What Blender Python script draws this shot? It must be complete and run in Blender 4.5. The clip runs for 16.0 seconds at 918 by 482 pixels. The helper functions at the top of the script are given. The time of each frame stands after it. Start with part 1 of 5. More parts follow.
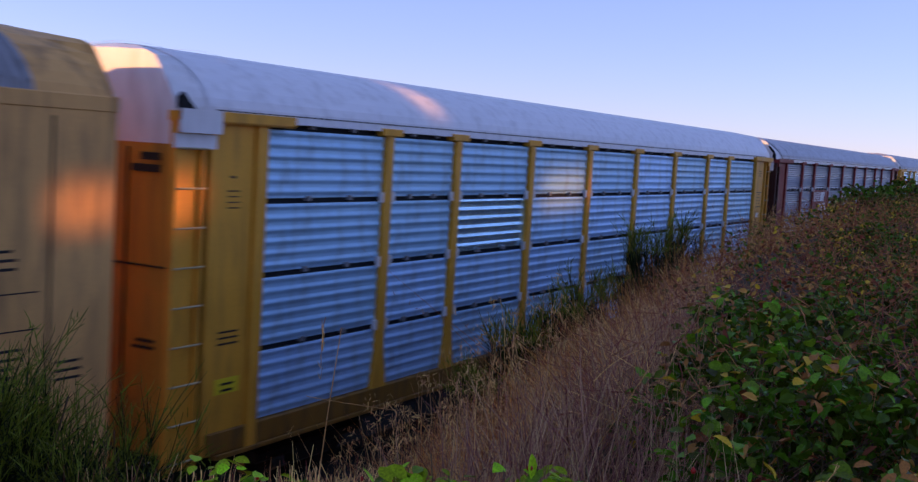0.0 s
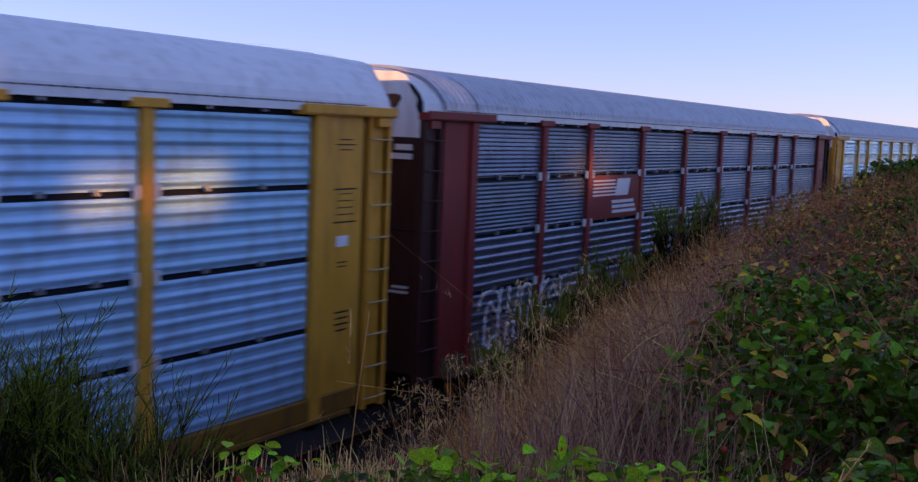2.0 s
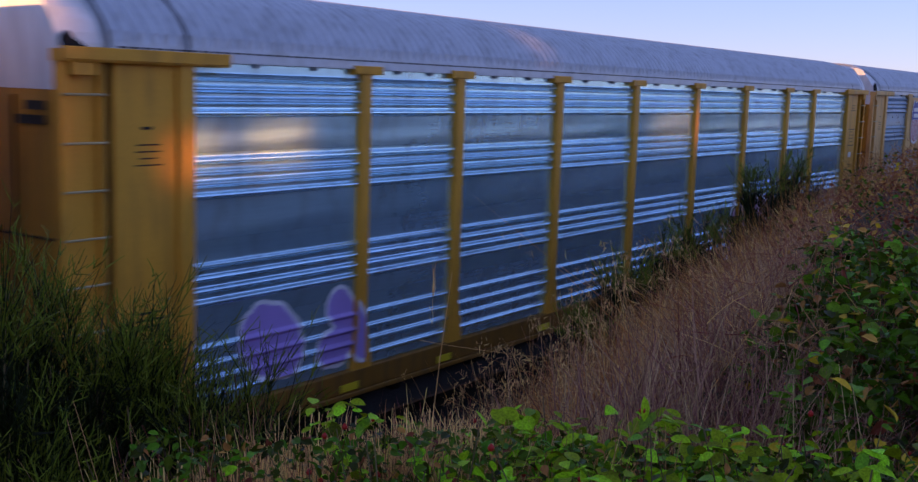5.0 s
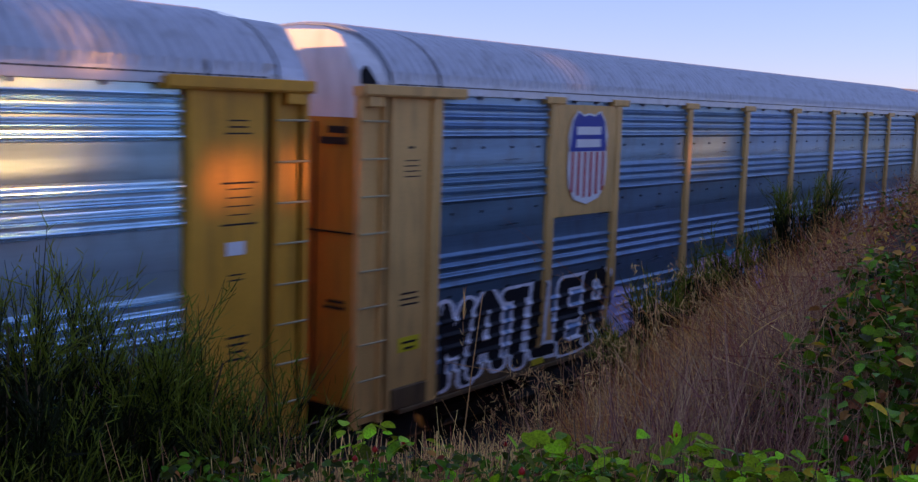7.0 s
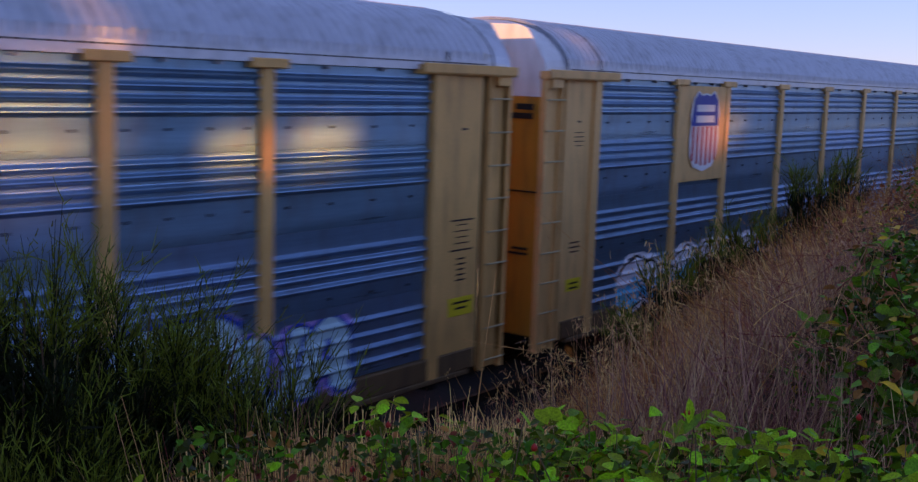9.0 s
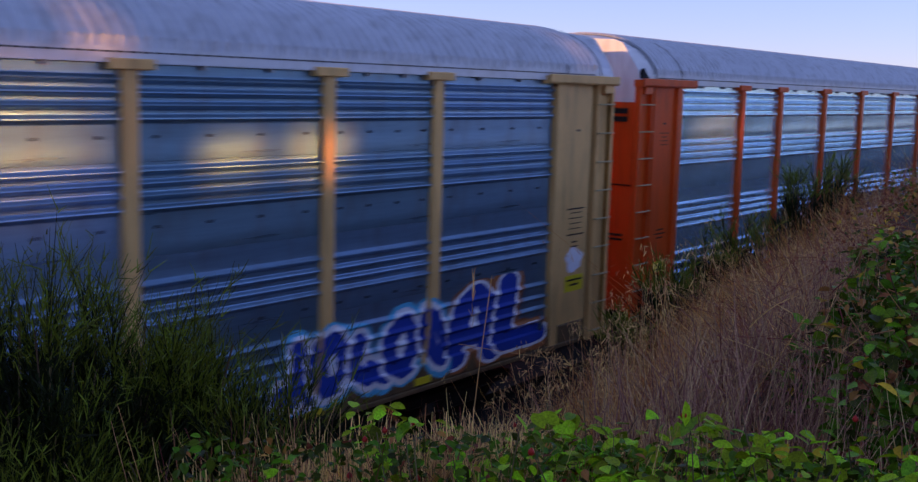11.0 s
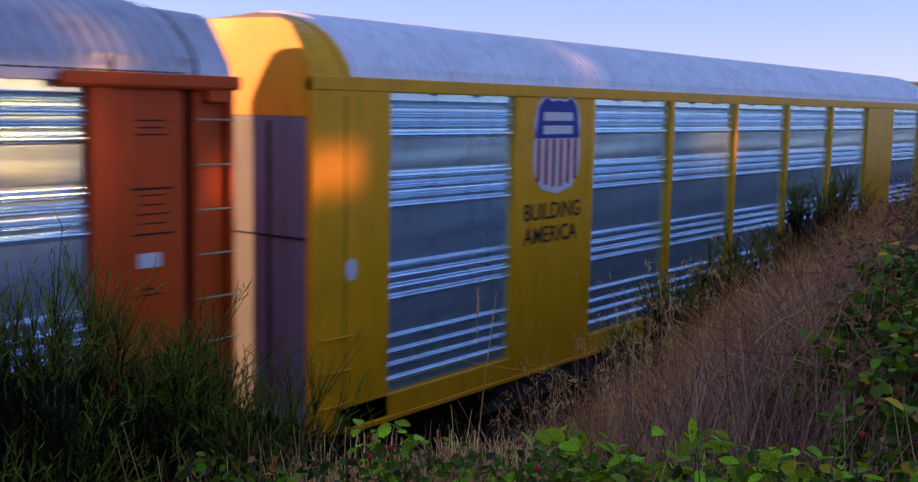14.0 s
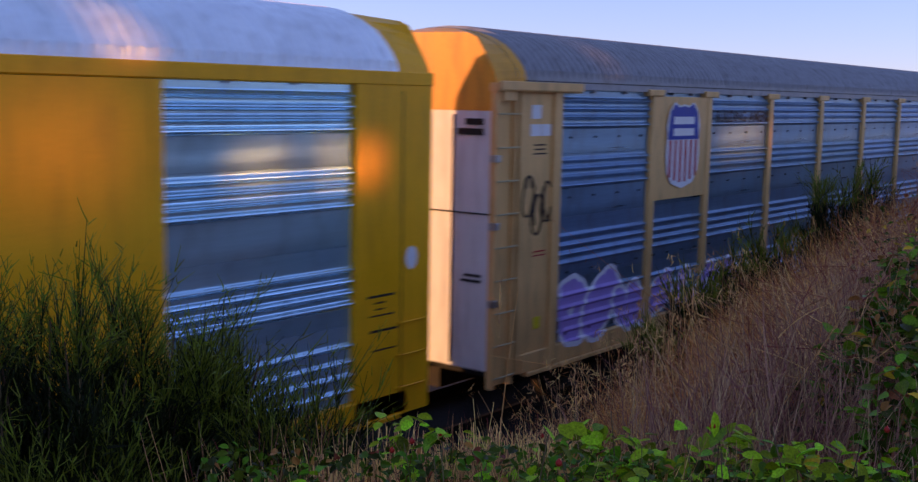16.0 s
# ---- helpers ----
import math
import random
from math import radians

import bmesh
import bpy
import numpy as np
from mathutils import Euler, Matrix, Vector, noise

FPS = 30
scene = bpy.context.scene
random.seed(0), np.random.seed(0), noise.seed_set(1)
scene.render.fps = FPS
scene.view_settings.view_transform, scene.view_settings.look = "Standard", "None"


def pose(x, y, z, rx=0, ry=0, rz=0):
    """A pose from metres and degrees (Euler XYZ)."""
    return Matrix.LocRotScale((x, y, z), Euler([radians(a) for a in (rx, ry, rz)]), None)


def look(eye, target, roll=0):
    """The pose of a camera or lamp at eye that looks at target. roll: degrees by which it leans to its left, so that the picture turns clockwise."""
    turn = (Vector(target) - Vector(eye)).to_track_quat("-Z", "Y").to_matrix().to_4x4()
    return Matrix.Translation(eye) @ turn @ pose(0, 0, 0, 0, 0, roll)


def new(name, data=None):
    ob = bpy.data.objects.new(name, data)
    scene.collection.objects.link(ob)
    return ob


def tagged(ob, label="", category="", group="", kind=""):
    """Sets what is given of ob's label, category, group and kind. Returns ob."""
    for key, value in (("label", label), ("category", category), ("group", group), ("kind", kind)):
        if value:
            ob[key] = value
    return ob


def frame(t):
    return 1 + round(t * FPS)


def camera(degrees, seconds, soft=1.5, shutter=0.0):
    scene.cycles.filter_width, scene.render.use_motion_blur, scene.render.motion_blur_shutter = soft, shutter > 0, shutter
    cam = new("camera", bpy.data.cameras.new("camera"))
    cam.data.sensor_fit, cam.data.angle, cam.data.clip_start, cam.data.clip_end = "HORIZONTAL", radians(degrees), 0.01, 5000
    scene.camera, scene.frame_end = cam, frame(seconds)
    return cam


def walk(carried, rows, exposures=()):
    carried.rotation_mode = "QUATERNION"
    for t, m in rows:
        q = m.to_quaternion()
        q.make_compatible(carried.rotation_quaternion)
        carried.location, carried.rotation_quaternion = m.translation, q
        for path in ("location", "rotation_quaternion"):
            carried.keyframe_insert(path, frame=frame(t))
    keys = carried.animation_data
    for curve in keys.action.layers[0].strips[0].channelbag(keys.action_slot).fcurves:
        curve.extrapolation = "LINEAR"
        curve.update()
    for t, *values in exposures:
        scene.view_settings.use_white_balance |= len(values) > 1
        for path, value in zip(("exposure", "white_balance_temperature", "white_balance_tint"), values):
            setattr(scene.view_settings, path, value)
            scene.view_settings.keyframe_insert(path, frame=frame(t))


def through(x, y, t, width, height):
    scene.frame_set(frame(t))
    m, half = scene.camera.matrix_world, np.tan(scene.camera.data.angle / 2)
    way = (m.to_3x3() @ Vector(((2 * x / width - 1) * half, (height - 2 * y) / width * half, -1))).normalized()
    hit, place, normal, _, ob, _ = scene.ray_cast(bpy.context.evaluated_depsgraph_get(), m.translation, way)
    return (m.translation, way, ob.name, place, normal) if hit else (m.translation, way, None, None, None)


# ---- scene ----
cam = camera(45.16, 16.0, soft=1.35, shutter=0.3)
EYE = (0.0, -9.13, 4.82)
# seconds, yaw, pitch, roll of the hand-held camera
VIEW = """0.0 -60.40 -4.86 -3.40
0.5 -60.26 -5.46 -2.95
1.0 -59.31 -5.46 -2.42
1.5 -59.25 -5.53 -2.48
2.0 -59.16 -5.81 -2.19
2.5 -59.06 -5.90 -2.18
3.0 -58.86 -6.11 -2.50
3.5 -58.99 -7.14 -2.24
4.0 -57.23 -8.24 -1.98
6.5 -53.37 -6.88 -1.79
7.0 -53.30 -6.89 -1.66
7.5 -52.52 -7.00 -1.54
8.0 -52.32 -7.27 -1.64
8.5 -52.43 -7.51 -1.79
9.0 -52.55 -8.12 -1.86
11.5 -52.85 -7.66 -1.35
12.0 -52.77 -7.39 -1.47
12.5 -52.97 -7.22 -1.96
13.0 -52.93 -6.82 -1.38
13.5 -52.87 -6.50 -1.28
14.0 -52.67 -7.00 -1.13
14.5 -51.73 -7.01 -1.25
15.0 -51.65 -7.04 -1.15
15.5 -51.47 -7.21 -1.05
16.0 -51.53 -7.35 -1.02"""
walk(cam, [(t, pose(*EYE, 90 + p, r, y)) for t, y, p, r in
           ([float(v) for v in line.split()] for line in VIEW.splitlines())],
     exposures=((0.0, 0.90, 6050, 62), (16.0, 0.88, 6050, 62)))

# ---- light: a low sun beyond the train, clear evening sky ----
SUN_AZ, SUN_EL = math.radians(122), math.radians(7.5)   # direction to the sun from +x, and its height
world = bpy.data.worlds.new("sky")
scene.world = world
world.use_nodes = True
wn = world.node_tree
bg = wn.nodes["Background"]
sky = wn.nodes.new("ShaderNodeTexSky")
sky.sky_type = "NISHITA"
sky.sun_disc = False
sky.sun_elevation = SUN_EL
sky.sun_rotation = math.pi / 2 - SUN_AZ
sky.air_density, sky.dust_density, sky.ozone_density = 0.80, 0.0, 2.6
veil = wn.nodes.new("ShaderNodeMix")            # thin even veil of high haze over the clear sky
veil.data_type = "RGBA"
veil.inputs[0].default_value = 0.42
veil.inputs[7].default_value = (1.00, 1.74, 2.10, 1)
wn.links.new(sky.outputs[0], veil.inputs[6])
wn.links.new(veil.outputs[2], bg.inputs[0])
bg.inputs[1].default_value = 0.15
sun_data = bpy.data.lights.new("sun", "SUN")
sun_data.energy, sun_data.angle, sun_data.color = 4.0, math.radians(0.6), (1.0, 0.58, 0.13)
sun = new("sun", sun_data)
to_sun = Vector((math.cos(SUN_AZ) * math.cos(SUN_EL), math.sin(SUN_AZ) * math.cos(SUN_EL), math.sin(SUN_EL)))
sun.matrix_world = look((0, 0, 0), -to_sun) @ Matrix.Identity(4)
sun.location = to_sun * 200


def glint(target, source, w, h, watts, spread=0.7):
    """Sunlight thrown back by a window pane of a house behind the camera: a narrow beam as wide as the pane."""
    d = bpy.data.lights.new("window_glint", "AREA")
    d.shape, d.size, d.size_y, d.spread, d.energy = "RECTANGLE", w, h, math.radians(spread), watts
    d.color = (1.0, 0.47, 0.05)
    ob = new("window_glint", d)
    ob.matrix_world = look(source, target)


glint((9.5, 0, 4.02), (34, -40, 9.0), 0.85, 0.45, 0.65, 0.9)
glint((8.2, 0, 3.98), (32.2, -41, 9.0), 0.70, 0.35, 0.40, 0.9)
# broad beam, added in place of bright sky mirrored in the upper-left sheets
glint((5.6, 0, 4.3), (30, -42, 9.0), 1.3, 0.9, 0.6, 1.8)
glint((20.7, 0, 4.1), (52, -40, 8.5), 1.6, 0.40, 1.3, 1.4)
glint((15.3, 0.3, 5.6), (40, -38, 9.5), 0.5, 0.35, 0.6, 1.0)
glint((6.3, 0.25, 5.5), (31, -40, 9.5), 0.4, 0.5, 0.5, 0.9)


# ---- materials ----
def material(name, color, rough=0.6, metal=0.0, vary=0.25, scale=3.0, fine=40.0, bump=0.15, streak=0.0,
             dirt=(0.05, 0.04, 0.03), dirt_amount=0.0, piece="", glow=None, through=0.0, coat=0.0, stretch=(1, 1, 1), spec=0.2):
    m = bpy.data.materials.new(name)
    m.use_nodes = True
    t = m.node_tree
    n, l = t.nodes, t.links
    b = n["Principled BSDF"]
    tc = n.new("ShaderNodeTexCoord")
    mp = n.new("ShaderNodeMapping")
    mp.inputs["Scale"].default_value = stretch
    l.new(tc.outputs["Object"], mp.inputs[0])
    big = n.new("ShaderNodeTexNoise")
    big.inputs["Scale"].default_value, big.inputs["Detail"].default_value = scale, 5
    l.new(mp.outputs[0], big.inputs[0])
    small = n.new("ShaderNodeTexNoise")
    small.inputs["Scale"].default_value, small.inputs["Detail"].default_value = fine, 3
    l.new(mp.outputs[0], small.inputs[0])
    mix = n.new("ShaderNodeMix")
    mix.data_type = "FLOAT"
    mix.inputs[0].default_value = 0.35
    l.new(big.outputs[0], mix.inputs[2]), l.new(small.outputs[0], mix.inputs[3])
    ramp = n.new("ShaderNodeMapRange")
    ramp.inputs[1].default_value, ramp.inputs[2].default_value = 0.3, 0.7
    ramp.inputs[3].default_value, ramp.inputs[4].default_value = 1 - vary, 1 + vary
    l.new(mix.outputs[0], ramp.inputs[0])
    value = ramp.outputs[0]
    if piece:
        src = n.new("ShaderNodeObjectInfo").outputs["Random"] if piece == "object" else n.new("ShaderNodeNewGeometry").outputs["Random Per Island"]
        pr = n.new("ShaderNodeMapRange")
        pr.inputs[3].default_value, pr.inputs[4].default_value = 1 - 1.2 * vary, 1 + 1.2 * vary
        l.new(src, pr.inputs[0])
        mul = n.new("ShaderNodeMath")
        mul.operation = "MULTIPLY"
        l.new(value, mul.inputs[0]), l.new(pr.outputs[0], mul.inputs[1])
        value = mul.outputs[0]
    hsv = n.new("ShaderNodeHueSaturation")
    hsv.inputs["Color"].default_value = (*color, 1)
    l.new(value, hsv.inputs["Value"])
    if piece:
        hr = n.new("ShaderNodeMapRange")
        hr.inputs[3].default_value, hr.inputs[4].default_value = 0.5 - 0.08 * vary, 0.5 + 0.08 * vary
        l.new(src, hr.inputs[0])
        l.new(hr.outputs[0], hsv.inputs["Hue"])
    out = hsv.outputs[0]
    if dirt_amount:
        dm = n.new("ShaderNodeMapping")
        dm.inputs["Scale"].default_value = (1.0, 1.0, 1.0 - 0.88 * streak)
        l.new(tc.outputs["Object"], dm.inputs[0])
        dn = n.new("ShaderNodeTexNoise")
        dn.inputs["Scale"].default_value, dn.inputs["Detail"].default_value = 5.0, 7
        l.new(dm.outputs[0], dn.inputs[0])
        dr = n.new("ShaderNodeMapRange")
        dr.inputs[1].default_value, dr.inputs[2].default_value = 0.48, 0.75
        dr.inputs[4].default_value = dirt_amount
        l.new(dn.outputs[0], dr.inputs[0])
        dx = n.new("ShaderNodeMix")
        dx.data_type = "RGBA"
        l.new(dr.outputs[0], dx.inputs[0]), l.new(out, dx.inputs[6])
        dx.inputs[7].default_value = (*dirt, 1)
        out = dx.outputs[2]
    l.new(out, b.inputs["Base Color"])
    rr = n.new("ShaderNodeMapRange")
    rr.inputs[1].default_value, rr.inputs[2].default_value = 0.3, 0.7
    rr.inputs[3].default_value, rr.inputs[4].default_value = max(rough - 0.1, 0.05), min(rough + 0.12, 1)
    l.new(big.outputs[0], rr.inputs[0])
    l.new(rr.outputs[0], b.inputs["Roughness"])
    b.inputs["Metallic"].default_value = metal
    b.inputs["Specular IOR Level"].default_value = spec
    if coat:
        b.inputs["Coat Weight"].default_value, b.inputs["Coat Roughness"].default_value = coat, 0.25
    if bump:
        bp = n.new("ShaderNodeBump")
        bp.inputs["Strength"].default_value, bp.inputs["Distance"].default_value = bump, 0.01
        l.new(mix.outputs[0], bp.inputs["Height"])
        l.new(bp.outputs[0], b.inputs["Normal"])
    if through:
        tr = n.new("ShaderNodeBsdfTranslucent")
        l.new(out, tr.inputs[0])
        ms = n.new("ShaderNodeMixShader")
        ms.inputs[0].default_value = through
        l.new(b.outputs[0], ms.inputs[1]), l.new(tr.outputs[0], ms.inputs[2])
        l.new(ms.outputs[0], n["Material Output"].inputs[0])
    return m


def paint(name, color, rough=0.45, dirt=0.35):
    return material(name, color, rough, vary=0.12, scale=1.2, fine=25, bump=0.06, dirt=(0.07, 0.045, 0.03), dirt_amount=dirt, streak=0.9)


TAN = paint("faded_tan_paint", (0.78, 0.42, 0.13))
OLD_YELLOW = paint("old_yellow_paint", (0.76, 0.335, 0.03))
BUFF = paint("buff_paint", (0.80, 0.45, 0.16))
WEATHERED_TAN = paint("weathered_tan_paint", (0.72, 0.36, 0.11), 0.5, 0.55)
BRIGHT_YELLOW = paint("bright_yellow_paint", (0.95, 0.42, 0.0), 0.4, 0.2)
ORANGE = paint("orange_paint", (0.80, 0.095, 0.008), 0.42, 0.25)
MAROON = paint("maroon_paint", (0.27, 0.035, 0.028), 0.5, 0.4)
# sill paints carry grime plus the low shade beside the bank, darkened into the colour
SILL_TAN = paint("grimy_shaded_tan_sill_paint", (0.17, 0.10, 0.045), 0.7, 0.9)
SILL_YELLOW = paint("grimy_shaded_yellow_sill_paint", (0.27, 0.12, 0.015), 0.65, 0.8)
SILL_ORANGE = paint("grimy_shaded_orange_sill_paint", (0.16, 0.025, 0.01), 0.65, 0.85)
RUST = material("rusty_brown_steel", (0.16, 0.06, 0.025), 0.8, 0.1, 0.3, 2.0, 30, 0.3, dirt_amount=0.4)
DOOR_ORANGE = paint("weathered_end_door_paint", (0.56, 0.25, 0.022), 0.5, 0.5)
DOOR_DARK = paint("dark_brown_end_door_paint", (0.055, 0.018, 0.014), 0.5, 0.4)
WHITE = material("white_paint", (0.74, 0.74, 0.74), 0.45, vary=0.08, scale=1.5, bump=0.05, dirt=(0.25, 0.22, 0.2), dirt_amount=0.35, streak=0.9)
WHITE_ROOF = material("white_painted_roof", (0.78, 0.79, 0.81), 0.42, vary=0.06, scale=0.8, bump=0.05, dirt=(0.3, 0.28, 0.27), dirt_amount=0.3)
GALV = material("galvanised_roof", (0.56, 0.58, 0.62), 0.44, 0.5, 0.12, 1.5, 20, 0.08, dirt=(0.2, 0.19, 0.18), dirt_amount=0.4)
GALV_BRIGHT = material("bright_galvanised_roof", (0.88, 0.94, 0.97), 0.4, 0.4, 0.1, 1.5, 20, 0.06, dirt=(0.3, 0.3, 0.3), dirt_amount=0.25)
GALV_DARK = material("dull_grey_roof", (0.30, 0.30, 0.31), 0.5, 0.5, 0.15, 1.5, 20, 0.08, dirt=(0.12, 0.11, 0.1), dirt_amount=0.5)
# the panel colours hold a blue tint that stands in for mirrored sky
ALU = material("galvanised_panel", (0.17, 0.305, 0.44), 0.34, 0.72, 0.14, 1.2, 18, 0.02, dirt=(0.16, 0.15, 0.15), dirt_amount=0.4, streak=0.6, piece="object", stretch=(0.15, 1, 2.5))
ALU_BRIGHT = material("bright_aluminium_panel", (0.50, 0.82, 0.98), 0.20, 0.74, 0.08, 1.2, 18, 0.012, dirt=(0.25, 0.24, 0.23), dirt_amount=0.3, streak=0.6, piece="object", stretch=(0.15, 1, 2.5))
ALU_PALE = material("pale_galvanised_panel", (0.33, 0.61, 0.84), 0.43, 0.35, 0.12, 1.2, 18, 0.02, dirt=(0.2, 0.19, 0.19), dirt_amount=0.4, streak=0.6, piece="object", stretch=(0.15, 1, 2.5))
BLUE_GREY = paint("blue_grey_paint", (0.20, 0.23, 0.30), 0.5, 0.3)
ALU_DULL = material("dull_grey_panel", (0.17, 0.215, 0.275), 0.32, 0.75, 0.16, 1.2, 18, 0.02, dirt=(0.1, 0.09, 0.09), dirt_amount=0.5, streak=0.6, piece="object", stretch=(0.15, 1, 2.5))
DARK = material("dark_interior", (0.012, 0.012, 0.014), 0.8, vary=0.2, bump=0.0)
IRON = material("black_running_gear", (0.025, 0.021, 0.018), 0.7, 0.3, 0.3, 4, 30, 0.2, dirt=(0.06, 0.035, 0.02), dirt_amount=0.5)
STEEL = material("worn_steel", (0.45, 0.43, 0.40), 0.4, 0.9, 0.15, bump=0.05)
RUNG = material("worn_ladder_rung", (0.5, 0.40, 0.22), 0.45, 0.3, 0.15, bump=0.05)
BLACK = material("black_lettering", (0.025, 0.02, 0.018), 0.6, vary=0.2, bump=0.0)
LETTER_WHITE = material("white_lettering", (0.75, 0.74, 0.72), 0.5, vary=0.08, bump=0.0)
SIGN_YELLOW = material("yellow_sticker", (0.75, 0.58, 0.02), 0.4, vary=0.08, bump=0.0)
SIGN_BLUE = material("shield_blue", (0.02, 0.045, 0.30), 0.4, vary=0.08, bump=0.0)
SIGN_RED = material("shield_red", (0.55, 0.03, 0.035), 0.4, vary=0.08, bump=0.0)
LOGO_RED = material("orange_red_logo", (0.66, 0.10, 0.02), 0.4, vary=0.08, bump=0.0)
EARTH = material("dry_earth_and_litter", (0.065, 0.036, 0.016), 0.95, vary=0.45, scale=1.3, fine=30, bump=0.8)
BALLAST = material("dark_track_ballast", (0.026, 0.023, 0.021), 0.95, vary=0.5, scale=9, fine=60, bump=1.0)


# ---- mesh tools ----
class Mesh:
    """Collects faces of one part."""

    def __init__(self):
        self.v, self.f = [], []

    def face(self, pts):
        k = len(self.v)
        self.v += [tuple(p) for p in pts]
        self.f.append(tuple(range(k, k + len(pts))))

    def box(self, x0, x1, y0, y1, z0, z1, c=0.0):
        """A box whose long edges are cut by c."""
        if c <= 0:
            k = len(self.v)
            self.v += [(x, y, z) for z in (z0, z1) for y in (y0, y1) for x in (x0, x1)]
            self.f += [tuple(k + i for i in q) for q in ((0, 2, 3, 1), (4, 5, 7, 6), (0, 1, 5, 4), (2, 6, 7, 3), (0, 4, 6, 2), (1, 3, 7, 5))]
            return self
        dims = [x1 - x0, y1 - y0, z1 - z0]
        a = dims.index(max(dims))
        lo, hi = (x0, y0, z0), (x1, y1, z1)
        u, w = [i for i in range(3) if i != a]
        sect = [(lo[u] + c, lo[w]), (hi[u] - c, lo[w]), (hi[u], lo[w] + c), (hi[u], hi[w] - c),
                (hi[u] - c, hi[w]), (lo[u] + c, hi[w]), (lo[u], hi[w] - c), (lo[u], lo[w] + c)]
        return self.sweep(sect, a, u, w, [lo[a], hi[a]])

    def sweep(self, sect, a, u, w, stations, capped=True, closed=True):
        k, n = len(self.v), len(sect)
        for s in stations:
            for p in sect:
                q = [0, 0, 0]
                q[a], q[u], q[w] = s, p[0], p[1]
                self.v.append(tuple(q))
        for i in range(len(stations) - 1):
            for j in range(n if closed else n - 1):
                j2 = (j + 1) % n
                self.f.append((k + i * n + j, k + i * n + j2, k + (i + 1) * n + j2, k + (i + 1) * n + j))
        if capped and closed:
            self.f.append(tuple(k + j for j in range(n)))
            self.f.append(tuple(k + (len(stations) - 1) * n + j for j in reversed(range(n))))
        return self

    def tube(self, p, q, r, n=8, r2=None):
        p, q = Vector(p), Vector(q)
        d = (q - p).normalized()
        s = d.orthogonal().normalized()
        t = d.cross(s)
        k = len(self.v)
        for c, rad in ((p, r), (q, r if r2 is None else r2)):
            for i in range(n):
                a = 2 * math.pi * i / n
                self.v.append(tuple(c + rad * (math.cos(a) * s + math.sin(a) * t)))
        for i in range(n):
            j = (i + 1) % n
            self.f.append((k + i, k + j, k + n + j, k + n + i))
        self.f.append(tuple(k + i for i in reversed(range(n))))
        self.f.append(tuple(k + n + i for i in range(n)))
        return self

    def data(self, name, mats, smooth=False, index=None, fix=True):
        me = bpy.data.meshes.new(name)
        me.from_pydata(self.v, [], self.f)
        for m in (mats if isinstance(mats, (list, tuple)) else [mats]):
            me.materials.append(m)
        if index is not None:
            me.polygons.foreach_set("material_index", index)
        if fix:
            bm = bmesh.new()
            bm.from_mesh(me)
            bmesh.ops.recalc_face_normals(bm, faces=bm.faces)
            bm.to_mesh(me)
            bm.free()
        if smooth:
            me.polygons.foreach_set("use_smooth", [True] * len(me.polygons))
        me.update()
        return me


def part(name, mesh, mat, parent, label="", at=None, smooth=False):
    me = mesh.data(name, mat, smooth) if isinstance(mesh, Mesh) else mesh
    ob = new(name, me)
    ob.parent = parent
    if at:
        ob.location = at
    if label:
        tagged(ob, label)
    return ob


def thing(name, label, category, group="", at=(0, 0, 0), kind=""):
    ob = new(name)
    ob.empty_display_size = 0.3
    ob.location = at
    return tagged(ob, label, category, group, kind)


def structure(name, mesh, mat, label, smooth=False):
    return tagged(new(name, mesh.data(name, mat, smooth)), label, name.split("_")[0], kind="structure")


# ---- ground ----
def rise(x, y):
    """Height of the ground: trackbed, the bank beside it, the field beyond and an added rise behind."""
    if y > -2.2:
        base = -0.45
        return base - 0.25 * min(max((y - 4.4) / 3, 0), 1)
    crest = -7.0
    xc = min(max(x, -8), 60)
    top = 3.15 + 0.045 * max(min(xc, 16), 0)
    u = min((-2.2 - y) / (-2.2 - crest), 1)
    p = min(max(1.3 + (0.17 if xc > 8.5 else 0.2) * (xc - 8.5), 0.6), 3.4)
    z = -0.45 + (top + 0.45) * (1 - (1 - u) ** p)
    if y < crest:
        # behind the camera the ground climbs, added unseen to cut the low sky light
        z += 0.03 * min(crest - y, 7) + 0.08 * min(max(-14 - y, 0), 60)
    z -= 0.42 * min(max((-5.2 - y) / 1.5, 0), 1) * min(max((xc - 8) / 6, 0), 1)   # the crest dips farther along
    far = min(max((abs(x) - 60) / 60, 0), 1)
    z = z * (1 - far) - 0.45 * far
    return z + 0.07 * noise.noise((x * 0.6, y * 0.6, 3.1)) * min(u * 3, 1)


def spaced(lo, hi, fine_lo, fine_hi, step):
    v = list(np.arange(fine_lo, fine_hi, step))
    s, x = step, fine_hi
    while x < hi:
        v.append(x)
        s *= 1.35
        x += s
    v.append(hi)
    s, x = step, fine_lo
    left = []
    while x > lo:
        s *= 1.35
        x -= s
        left.append(max(x, lo))
    return sorted(set([float(a) for a in v + left]))


